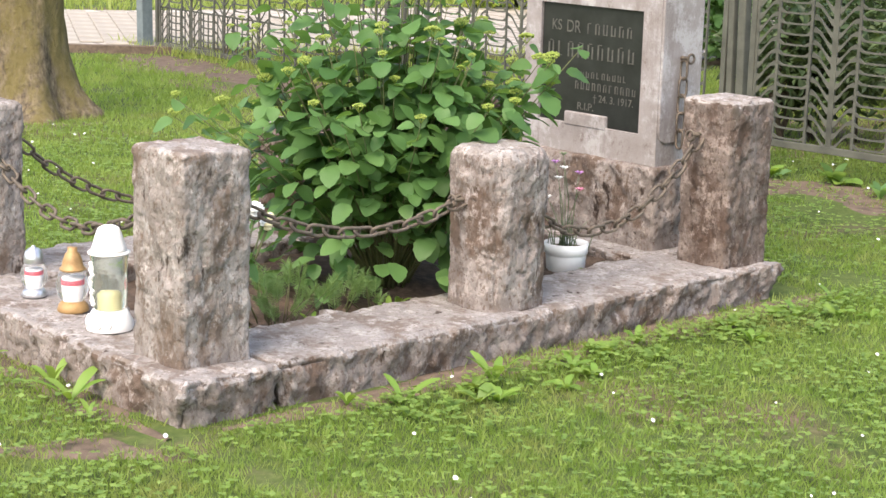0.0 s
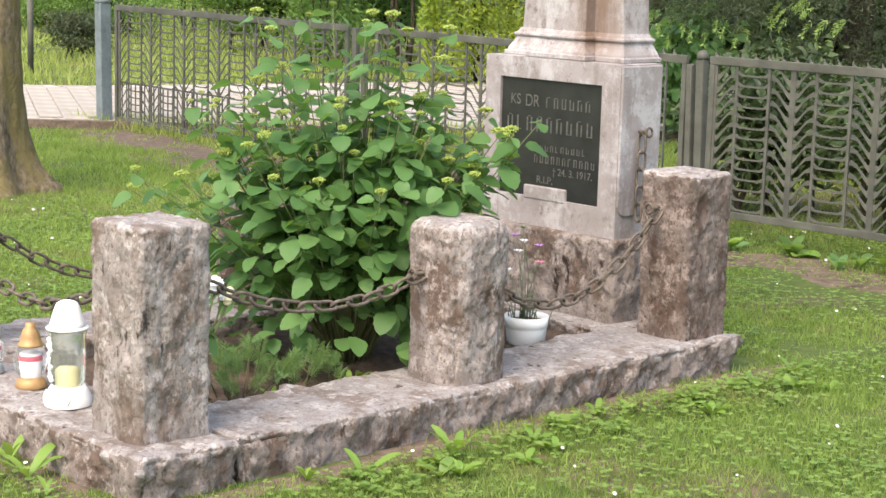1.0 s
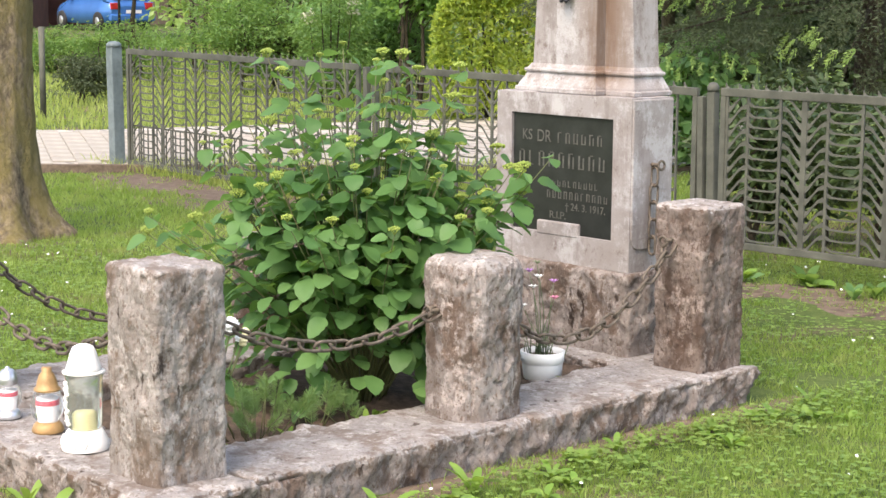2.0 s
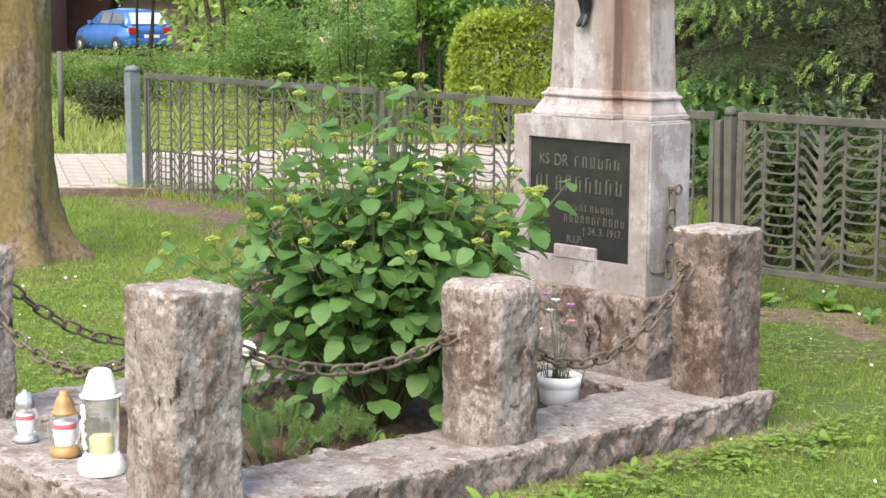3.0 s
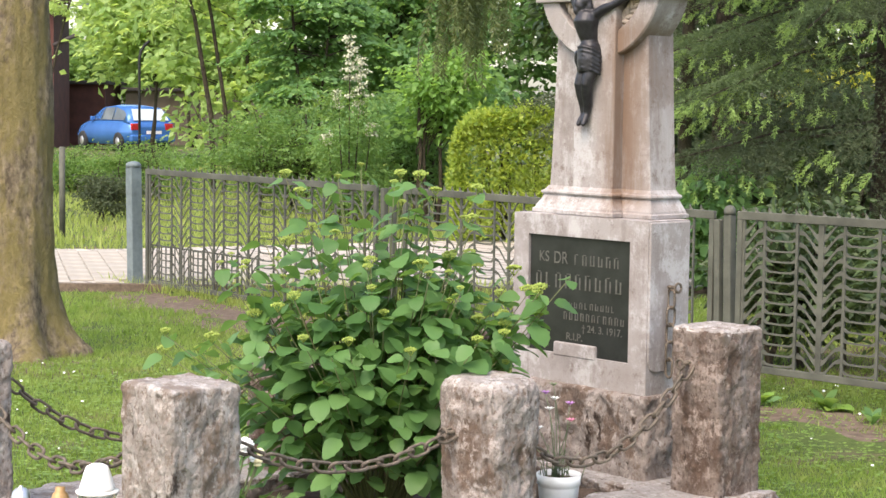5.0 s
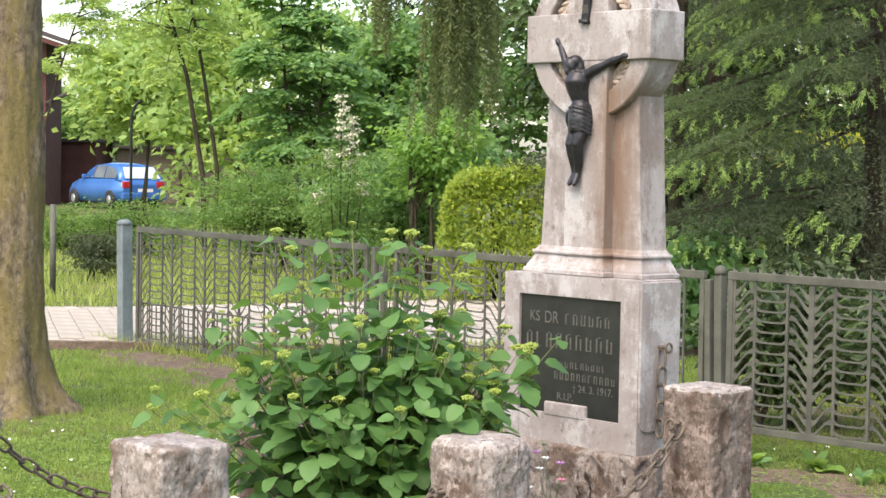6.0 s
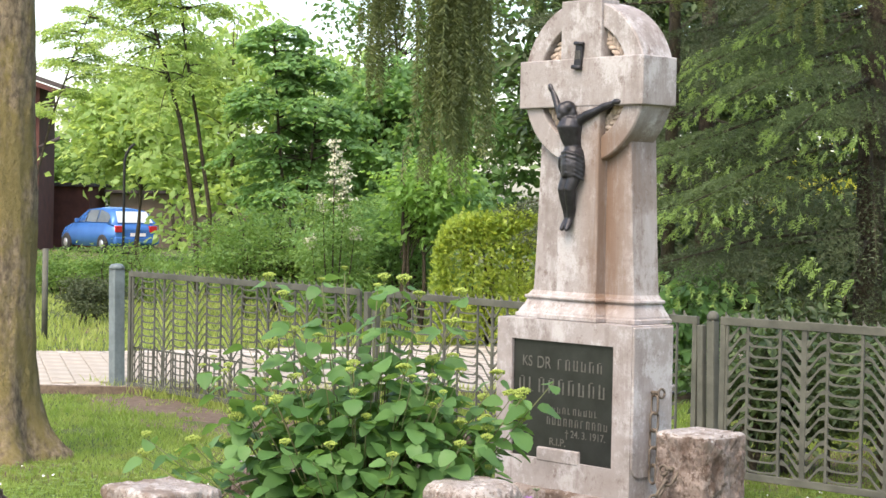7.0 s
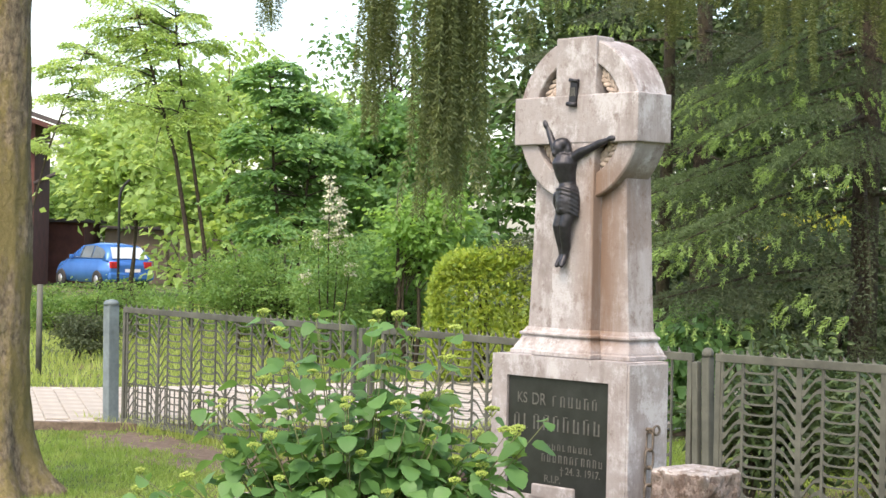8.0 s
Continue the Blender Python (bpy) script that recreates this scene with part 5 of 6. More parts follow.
for x, y, z, rx, leaf in ((-5.3, 46, 3.7, 2.7, ASH_LEAF), (-9.3, 66, 2.4, 2.6, SHRUB_LEAF), (-12.8, 72, 3.0, 2.6, SHRUB_LEAF), (-16.0, 74, 3.0, 2.4, SHRUB_LEAF), (-8.6, 61, 5.2, 1.9, ASH_LEAF), (-8.4, 50, 3.7, 1.7, ASH_LEAF), (-1.6, 47, 3.0, 2.6, ASH_LEAF), (1.0, 46, 3.4, 3.2, FAR_LEAF), (5.0, 44, 5.4, 3.6, FAR_LEAF), (10.0, 42, 5.2, 4.0, FAR_LEAF), (14.5, 44, 5.2, 4.5, FAR_LEAF)):
    broadleaf("far_tree", "large leafy tree far behind the garden", (x, y, 0), 2, (0, 0, z), (rx, 2.0, z if x > -8 else 1.7), 150, 42, 0.27, leaf, BARK_DARK, 0.7, 0.6, 0.3)


def hedge():
    top = thing("hedge", "clipped yellow-green privet hedge catching the light", "hedge", Matrix.Translation((0.80, 20.5, 0)))
    n = 15000
    u, v, w = rng.uniform(-1, 1, n), rng.uniform(-1, 1, n), rng.uniform(0, 1, n) ** 0.7
    skin = rng.integers(0, 3, n)
    u = np.where(skin == 0, np.sign(u) * rng.uniform(0.85, 1.05, n), u)
    v = np.where(skin == 1, -rng.uniform(0.75, 1.05, n), v)
    w = np.where(skin == 2, rng.uniform(0.88, 1.04, n), w)
    lump = 1 + 0.10 * np.array([noise.noise(Vector((a * 2, b * 2, c * 3))) for a, b, c in zip(u, v, w)])
    P = np.stack([u * 0.72 * lump * (1 - 0.16 * w ** 4), v * 0.5, (w - 0.10 * w * u ** 4) * 1.40 * lump + 0.05 * rng.normal(0, 1, n) * (w > 0.85)], 1)
    D = unit(rng.normal(0, 1, (n, 3)) + np.array([0, -0.4, 0.6]))
    V, F = leaf_arrays(P, D, unit(rng.normal(0, 0.6, (n, 3)) + np.array([0, -0.3, 0.8])), rng.uniform(0.045, 0.09, n), 0.5)
    tagged(part("leaves", array_mesh("leaves", V, F, HEDGE_LEAF), None, top), kind="stuff")
    bm = bmesh.new()
    for i in range(14):
        x, y = rng.uniform(-0.6, 0.6), rng.uniform(-0.3, 0.3)
        tube([(x, y, -0.02), (x + rng.uniform(-0.1, 0.1), y, 0.6), (x + rng.uniform(-0.2, 0.2), y, 1.2)], [0.016, 0.012, 0.004], 6, bm)
    part("trunk", bm, BARK_DARK, top)


hedge()


def blossom_shrub():
    top = thing("flowering_shrub", "shrub with tall creamy white flower spikes", "shrub", Matrix.Translation((-1.22, 22.5, 0)))
    P = []
    for s in range(5):
        x = -0.28 + 0.14 * s
        h = (1.15, 1.70, 2.40, 2.10, 1.30)[s]
        part("stem", tube([(x * 0.3, 0, -0.02), (x * 0.8, 0, h * 0.6), (x, 0, h)], [0.014, 0.010, 0.003], 6), BARK_DARK, top)
        spike = 12 if s in (2, 3) else 5
        for k in range(spike):
            P.append(np.array([x, 0, h * (1.0 - 0.028 * k)]) + rng.normal(0, 0.014 + 0.002 * k, 3))
    C = np.array(P)
    V, F = clump_leaves(C, np.full(len(C), 0.052), 30, 0.036, 0.2, 0.9)
    tagged(part("blossom", array_mesh("blossom", V, F, simple("cream_blossom", (0.46, 0.46, 0.33), 0.7, 0, 0.2, 20)), None, top, "creamy white blossom"), kind="stuff")
    C = np.stack([rng.uniform(-0.4, 0.4, 60), rng.uniform(-0.3, 0.3, 60), rng.uniform(0.2, 1.7, 60)], 1)
    V, F = clump_leaves(C, np.full(60, 0.2), 70, 0.07, 0.6, 0.4)
    tagged(part("leaves", array_mesh("leaves", V, F, SHRUB_LEAF), None, top), kind="stuff")


blossom_shrub()


# ---- spruces ----
def needle_twig(length, n, spread, needle, droop, aspect=0.26):
    """Needles round a twig along +x."""
    t = np.linspace(0.02, 1, n)
    P = np.stack([t * length, np.zeros(n), -droop * length * t ** 2], 1)
    items = []
    for ang in (0.15, 1.6, 3.0, 4.7):
        d = np.stack([np.full(n, 0.75), math.cos(ang) * spread * np.ones(n), math.sin(ang) * spread * np.ones(n)], 1) + rng.normal(0, 0.12, (n, 3))
        items.append(leaf_arrays(P + rng.normal(0, 0.002, (n, 3)), d, unit(rng.normal(0, 1, (n, 3))), needle * rng.uniform(0.7, 1.2, n), aspect, 0.02))
    return join_arrays(items)


def bough_template(seed, dense=1.0, size=1.0):
    """A flat, drooping spruce bough of length 1 along +x with side twigs of two orders."""
    items, tips = [needle_twig(1.0, int(46 * dense), 0.7, 0.027 * size, 0.10, 0.22)], []
    n = 17
    for i in range(n):
        t = 0.12 + 0.85 * i / n
        l = (0.46 * (1 - t) + 0.08) * rng.uniform(0.8, 1.2)
        for s in (-1, 1):
            V, F = needle_twig(l, max(5, int(l * 50 * dense)), 0.6, 0.024 * size, 0.26, 0.22)
            m = np.array(Matrix.Translation((t, 0, -0.10 * t * t)) @ Matrix.Rotation(radians(s * rng.uniform(40, 58)), 4, "Z") @ Matrix.Rotation(radians(rng.uniform(2, 20)), 4, "Y"))
            items.append((V @ m[:3, :3].T + m[:3, 3], F))
            V, F = needle_twig(0.050, 6, 0.6, 0.020, 0.15, 0.30)
            e = m @ np.array(Matrix.Translation((l * 0.97, 0, -0.33 * l)) @ Matrix.Rotation(radians(22), 4, "Y"))
            tips.append((V @ e[:3, :3].T + e[:3, 3], F))
            if l > 0.2:
                for q in (0.35, 0.6):
                    for s2 in (-1, 1):
                        V2, F2 = needle_twig(l * 0.38, int(9 * dense), 0.6, 0.023 * size, 0.30, 0.22)
                        m2 = m @ np.array(Matrix.Translation((l * q, 0, -0.3 * l * q * q)) @ Matrix.Rotation(radians(s2 * 42), 4, "Z"))
                        items.append((V2 @ m2[:3, :3].T + m2[:3, 3], F2))
    return join_arrays(items), join_arrays(tips)


BOUGHS = [bough_template(i, 0.95, 0.78) for i in range(3)]
FAR_BOUGHS = [bough_template(i, 0.34, 1.35) for i in range(3)]


def spruce(label, base, height, trunk_r, z_from, spread, layers, per, bark, facing=None, tip_share=0.25, reach_out=(), boughs=None):
    top = thing("spruce_tree", label, "spruce", Matrix.Translation(base))
    part("trunk", tube([(0, 0, -0.1), (0.02, 0, height * 0.35), (0, 0.02, height * 0.7), (0, 0, height)], [trunk_r, trunk_r * 0.8, trunk_r * 0.5, 0.02], 14), bark, top)
    mats = [[], [], []]
    limbs = bmesh.new()
    for l in range(layers):
        z = z_from + (height - z_from) * (l / layers)
        reach = spread * (1 - 0.75 * l / layers)
        boughs_here = per if z < 5.0 else 3
        for k in range(boughs_here):
            a = 360 * (k + rng.uniform(-0.3, 0.3)) / boughs_here + l * 47
            if facing is not None and math.cos(radians(a - facing)) < -0.35:
                continue
            L = reach * rng.uniform(0.75, 1.1)
            root = Matrix.Translation((0, 0, z + rng.uniform(-0.1, 0.1))) @ Matrix.Rotation(radians(a), 4, "Z") @ Matrix.Rotation(radians(rng.uniform(0, 22)), 4, "Y")
            tube([root @ Vector((0, 0, 0)), root @ Vector((L * 0.5, 0, -0.02 * L)), root @ Vector((L, 0, -0.1 * L))], [0.02, 0.012, 0.004], 5, limbs)
            mats[int(rng.uniform() < tip_share)].append(root @ Matrix.Translation((L * 0.12, 0, 0)) @ Matrix.Diagonal((L * 0.92, L * 0.85, L, 1)))
    for z, a, L, dip in reach_out:
        root = Matrix.Translation((0, 0, z)) @ Matrix.Rotation(radians(a), 4, "Z") @ Matrix.Rotation(radians(dip), 4, "Y")
        tube([root @ Vector((0, 0, 0)), root @ Vector((L * 0.5, 0, -0.02 * L)), root @ Vector((L, 0, -0.1 * L))], [0.02, 0.012, 0.004], 5, limbs)
        mats[2].append(root @ Matrix.Translation((L * 0.1, 0, 0)) @ Matrix.Diagonal((L * 0.95, L * 0.62, L * 0.7, 1)))
    tagged(part("limb", limbs, BARK_DARK, top), kind="stuff")
    for name, group, kind_of, mat in (("crown", mats[0] + mats[1], 0, NEEDLE), ("near_crown", mats[2], 0, NEEDLE_MID), ("light_crown", mats[0][::4] + mats[1] + mats[2], 1, NEEDLE_TIP)):
        if not group:
            continue
        third = [group[i::3] for i in range(3)]
        V, F = join_arrays([tile(*(boughs or BOUGHS)[i][kind_of], g) for i, g in enumerate(third) if g])
        tagged(part(name, array_mesh(name, V, F, mat), None, top, "fresh light green tips" if name == "light_crown" else ""), kind="stuff")


spruce("dark green spruce with wide drooping boughs behind the fence", (3.75, 15.2, 0), 9.5, 0.13, 1.45, 2.5, 13, 7, BARK_DARK, 225, 0.35, ((3.35, 214, 2.1, 12), (3.05, 228, 2.3, 10), (2.95, 198, 2.0, 12), (2.60, 207, 2.5, 10), (2.40, 190, 2.3, 9), (2.25, 222, 2.5, 9), (2.05, 203, 2.6, 8), (2.75, 240, 2.2, 10), (3.6, 226, 1.9, 14), (3.2, 186, 2.2, 13)))
spruce("tall dark spruce behind the monument", (3.0, 19.5, 0), 10.5, 0.11, 1.5, 2.4, 15, 7, BARK_DARK, 240, 0.15, (), FAR_BOUGHS)
spruce("dark spruce half hidden at the fence's far end", (6.1, 17.5, 0), 9.0, 0.14, 1.3, 2.6, 14, 7, BARK_DARK, 225, 0.2, (), FAR_BOUGHS)


def hanging_spruce():
    """An old spruce whose long twigs hang like curtains."""
    top = thing("spruce_tree", "old spruce with long hanging olive-green twigs", "spruce", Matrix.Translation((2.02, 15.2, 0)))
    part("trunk", tube([(0, 0, -0.1), (0.04, 0.02, 3), (0.0, 0, 7.5)], [0.065, 0.05, 0.02], 12), BARK_DARK, top)
    V0, F0 = needle_twig(1.0, 72, 0.8, 0.032, 0.0)
    bm, mats = bmesh.new(), []

    def limb(tip_x, tip_y, z0, z1, count, lo, hi, width, f0):
        a, b = Vector((0, 0, z0)), Vector((tip_x, tip_y, z1))
        pts = [a.lerp(b, f) + Vector((0, 0, 0.25 * math.sin(f * 3.14))) for f in (0, 0.25, 0.5, 0.75, 1)]
        tube(pts, [0.035, 0.028, 0.02, 0.014, 0.006], 7, bm)
        for i in range(count):
            f = rng.uniform(f0, 1.02)
            p = a.lerp(b, f) + Vector((rng.normal(0, width), rng.normal(0, 0.15), 0.25 * math.sin(min(f, 1) * 3.14)))
            l = rng.uniform(lo, hi)
            mats.append(Matrix.Translation(p) @ Matrix.Rotation(radians(90 + rng.normal(0, 3.5)), 4, "Y") @ Matrix.Rotation(radians(rng.uniform(0, 360)), 4, "X") @ Matrix.Diagonal((l, 1.7, 1.7, 1)))

    limb(-2.0, -3.0, 4.2, 3.45, 96, 0.6, 1.85, 0.06, 0.82)
    limb(-2.42, -2.6, 4.6, 3.55, 30, 0.5, 1.25, 0.035, 0.95)
    limb(-3.2, -2.2, 4.9, 3.65, 14, 0.3, 0.6, 0.03, 0.97)
    limb(-1.3, -2.8, 4.3, 3.6, 26, 0.2, 0.7, 0.10, 0.6)
    limb(-0.3, -2.5, 4.3, 3.5, 50, 0.3, 0.75, 0.14, 0.3)
    limb(0.7, -2.4, 4.4, 3.5, 70, 0.3, 0.75, 0.14, 0.3)
    limb(1.6, -2.2, 4.4, 3.5, 70, 0.3, 0.8, 0.14, 0.3)
    tagged(part("limb", bm, BARK_DARK, top), kind="stuff")
    V, F = tile(V0, F0, mats)
    tagged(part("crown", array_mesh("crown", V, F, NEEDLE_OLD), None, top), kind="stuff")


hanging_spruce()


# ---- hydrangea ----
def leaf_mesh(length, width, curl, fold, seed):
    """An ovate pointed leaf along +x with a folded midrib and a curled tip."""
    r = random.Random(seed)
    V, F, n = [], [], 9
    for i in range(n + 1):
        t = i / n
        w = width / 2 * 2.32 * t ** 0.5 * (1 - t) ** 0.75 * (1 + 0.05 * (-1) ** i)
        z = -curl * length * t * t
        for j in (-1, -0.5, 0, 0.5, 1):
            V.append((t * length, j * w, z + fold * abs(j) * w + 0.03 * width * math.sin(9 * t + j * 3 + seed) * abs(j) + r.uniform(-1, 1) * 0.0008))
    for i in range(n):
        for j in range(4):
            a = i * 5 + j
            F.append((a, a + 5, a + 6, a + 1))
    return mesh_of("leaf", V, F, HYDRANGEA, True)


def bud_mesh(seed):
    r = random.Random(seed)
    bm = bmesh.new()
    for i in range(34):
        a, d = i * 2.4, 0.0045 * math.sqrt(i)
        bmesh.ops.create_icosphere(bm, subdivisions=1, radius=0.0042 * r.uniform(0.7, 1.3), matrix=Matrix.Translation((d * math.cos(a), d * math.sin(a), 0.012 - d * d * 14 + r.uniform(0, 0.004))))
    for i in range(7):
        a = i * 0.9
        tube([(0, 0, -0.02), (0.018 * math.cos(a), 0.018 * math.sin(a), 0.004)], 0.0012, 4, bm)
    smooth_all(bm)
    me = bpy.data.meshes.new("flower_head")
    bm.to_mesh(me)
    bm.free()
    me.materials.append(BUD)
    return me


def hydrangea():
    base = GRAVE @ Vector((-0.84, 1.37, 0.05)) + Vector((0.07, 0.0, 0.0))
    top = thing("hydrangea_bush", "leafy green hydrangea bush with lime flower buds on the grave", "bush", Matrix.Translation(base))
    leaves = [leaf_mesh(1.0, w, c, f, i) for i, (w, c, f) in enumerate(((0.74, 0.16, 0.20), (0.80, 0.26, 0.12), (0.70, 0.10, 0.30), (0.77, 0.32, 0.22)))]
    buds = [bud_mesh(i) for i in range(3)]
    r = random.Random(5)
    made = 0
    rest = []

    def leaf(p, heading, tilt, roll, size):
        nonlocal made
        m = Matrix.Translation(p) @ Matrix.Rotation(heading, 4, "Z") @ Matrix.Rotation(tilt, 4, "Y") @ Matrix.Rotation(roll, 4, "X") @ Matrix.Diagonal((size, size, size, 1))
        if made < 300:
            part("leaf", leaves[made % 4], None, top).matrix_local = m
            made += 1
        else:
            rest.append(m)

    # stems fan out from the foot; the front ones first, as their leaves are seen best
    stems = []
    for i in range(100):
        a = radians(-90) + (i * 2.39996 if i >= 26 else r.uniform(-1.7, 1.7))
        stems.append((a, r))
    for i, (a, _) in enumerate(stems):
        out = (0.62 if i % 3 else 0.40) * r.uniform(0.35, 1.08)
        rel = out / 0.66
        h = (1.20 - 0.62 * rel ** 1.7) * r.uniform(0.72, 1.03)
        if i % 9 == 4:
            h, out = 1.24 * r.uniform(0.95, 1.02), 0.26 * r.uniform(0.3, 1)
        tip = Vector((math.cos(a) * out * 1.38, math.sin(a) * out * 0.85, h))
        if i in (5, 17, 23):
            tip = Vector((0.51 + 0.05 * (i % 4), -0.10 - 0.006 * i, 0.71 + 0.009 * i))
        if h < 0.8 and i not in (5, 17, 23):
            tip.x = min(tip.x, 0.44)
        foot = Vector((math.cos(a) * 0.07 * r.random(), math.sin(a) * 0.07 * r.random(), -0.01))
        mid = foot.lerp(tip, 0.5) + Vector((math.cos(a) * -0.03, math.sin(a) * -0.03, 0.06))

        def at_f(f):
            return (1 - f) ** 2 * foot + 2 * f * (1 - f) * mid + f * f * tip

        part("stem", tube([at_f(f) for f in (0, 0.25, 0.5, 0.75, 1)], [0.0040, 0.0034, 0.0028, 0.0022, 0.0016], 6), STEM, top)
        nodes = 8 if i < 45 else 7
        for k in range(nodes):
            f = 0.30 + 0.685 * k / (nodes - 1)
            if i in (5, 17, 23) and k < 3:
                continue
            p = at_f(f)
            turn = a + (math.pi / 2 if k % 2 else 0) + r.uniform(-0.4, 0.4)
            size = (0.056 + 0.040 * math.sin(math.pi * (0.25 + 0.6 * k / nodes))) * r.uniform(0.72, 1.22) * (0.85 if k == nodes - 1 else 1)
            for s in (0, math.pi):
                if k < 2 and r.random() < 0.35:
                    continue
                hd = turn + s
                leaf(p + Vector((math.cos(hd), math.sin(hd), 0.1)) * 0.02, hd, r.uniform(-0.25, 0.62), r.uniform(-0.6, 0.6), size)
        if i % 5 != 3:
            b = part("flower_head", buds[i % 3], None, top)
            sc = r.uniform(0.5, 1.15)
            b.matrix_local = Matrix.Translation(tip + Vector((0, 0, 0.010 + r.uniform(0, 0.008)))) @ Matrix.Rotation(r.uniform(-0.4, 0.4), 4, "X") @ Matrix.Diagonal((sc, sc, sc, 1))
    # low inner leaves that close the bush near the ground
    for i in range(430):
        a = r.uniform(0, 6.283)
        d = 0.56 * math.sqrt(r.uniform(0.02, 1))
        rest.append(Matrix.Translation((min(math.cos(a) * d, 0.40), math.sin(a) * d * 0.8, r.uniform(0.06, 0.80) * (1.15 - 0.45 * d))) @ Matrix.Rotation(a + r.uniform(-0.9, 0.9), 4, "Z") @ Matrix.Rotation(r.uniform(-0.1, 0.75), 4, "Y") @ Matrix.Rotation(r.uniform(-0.4, 0.4), 4, "X") @ Matrix.Scale(r.uniform(0.055, 0.10), 4))
    me = leaves[1]
    V0 = np.array([list(v.co) for v in me.vertices])
    F0 = np.array([list(p.vertices) for p in me.polygons])
    V, F = tile(V0, F0, rest)
    tagged(part("inner_foliage", array_mesh("inner_foliage", V, F, HYDRANGEA, True), None, top), kind="stuff")


hydrangea()


# ---- small plants on the grave and beside it ----
def spurge(label, at, count, height, spread, mat):
    top = thing("spurge_plant", label, "plant", GRAVE @ pose(*at))
    V0, F0 = needle_twig(1.0, 40, 1.25, 0.44, 0.0, 0.06)
    r = random.Random(count)
    for i in range(count):
        a, d = r.uniform(0, 6.283), spread * math.sqrt(r.random())
        h = height * r.uniform(0.35, 1.1)
        m = Matrix.Translation((d * math.cos(a), d * math.sin(a), 0)) @ Matrix.Rotation(a, 4, "Z") @ Matrix.Rotation(radians(-90 + r.uniform(5, 50)), 4, "Y")
        part("stem", tube([m @ Vector((0, 0, 0)), m @ Vector((h * 0.75, 0, 0))], [0.0020, 0.0014], 5), STEM, top)
        V, F = tile(V0 * (0.055 + 0.12 * h), F0, [m @ Matrix.Translation((h * 0.62, 0, 0)) @ Matrix.Rotation(r.uniform(-0.25, 0.25), 4, "Z")])
        part("shoot", array_mesh("shoot", V, F, mat), None, top)


SPURGE = leaf_mat("feathery_spurge", (0.105, 0.19, 0.062), (0.155, 0.26, 0.09), (0.22, 0.33, 0.125), 0.4, 0.5)
spurge("feathery light green spurge plant in the soil bed", (-0.57, 0.76, 0.06), 24, 0.20, 0.10, SPURGE)
spurge("feathery green spurge beside the hydrangea", (-0.56, 1.00, 0.06), 9, 0.15, 0.07, SPURGE)
spurge("small sparse spurge seedling in the soil", (-0.50, 1.12, 0.06), 5, 0.13, 0.05, SPURGE)


def rosette(label, x, y, n, size, lift, mat, local=False, z=0.0, wide=0.17):
    p = GRAVE @ Vector((x, y, z)) if local else Vector((x, y, z))
    top = thing("weed", label, "weed", Matrix.Translation(p), "weeds round the grave")
    r = random.Random(int(x * 977 + y * 131))
    for i in range(n):
        t = r.uniform(0.75, 1.2) * size
        me_v, me_f = [], []
        w0 = wide * t
        for j in range(6):
            f = j / 5
            w = w0 * math.sin(math.pi * (0.12 + 0.80 * f)) * (0.55 + 0.45 * f)
            zz = t * (lift * f - 0.45 * f * f)
            me_v += [(t * f * 0.9, -w, zz + 0.25 * w), (t * f * 0.9, 0, zz), (t * f * 0.9, w, zz + 0.25 * w)]
        for j in range(5):
            for k in (0, 1):
                a = j * 3 + k
                me_f.append((a, a + 3, a + 4, a + 1))
        ob = part("leaf", mesh_of("leaf", me_v, me_f, mat, True), None, top)
        ob.rotation_euler = (r.uniform(-0.2, 0.2), r.uniform(-0.35, 0.1), i * 6.283 / n + r.uniform(-0.5, 0.5))


BROAD = leaf_mat("broad_weed_leaves", (0.11, 0.22, 0.035), (0.16, 0.29, 0.05), (0.22, 0.34, 0.07), 0.4, 0.45)
for x, y, n, s, l in ((0.18, 0.67, 3, 0.11, 1.1), (0.20, 1.02, 6, 0.12, 1.0), (0.10, 0.52, 5, 0.07, 0.9), (0.22, 1.35, 6, 0.08, 0.7), (0.14, 1.75, 6, 0.08, 0.8), (0.20, 2.15, 7, 0.08, 0.7), (0.24, 2.5, 6, 0.09, 0.7), (0.18, 2.8, 7, 0.10, 0.7), (-0.42, -0.10, 5, 0.13, 0.9), (-0.60, -0.06, 4, 0.10, 1.1), (-0.95, -0.1, 5, 0.09, 0.8), (-0.25, -0.14, 5, 0.06, 0.8)):
    rosette("broad-leaved green weed beside the kerb", x, y, n, s, l, BROAD, True, -0.012)
wr = random.Random(12)
for i in range(26):
    rosette("small broad-leaved weed in the grass beside the kerb", wr.uniform(0.10, 0.42), wr.uniform(0.45, 3.0), wr.randint(5, 8), wr.uniform(0.035, 0.075), wr.uniform(0.6, 1.0), (BROAD, CLOVER)[i % 2], True, -0.010, wr.uniform(0.2, 0.34))
for x, y, n, s in ((-0.44, 1.13, 4, 0.07), (-0.50, 1.22, 5, 0.06), (-0.46, 1.52, 5, 0.09), (-0.44, 2.12, 7, 0.07), (-0.43, 2.22, 6, 0.06), (-0.46, 0.60, 5, 0.05), (-0.5, 0.85, 4, 0.05)):
    rosette("small green weed in the soil bed", x, y, n, s, 0.9, BROAD, True, 0.058)


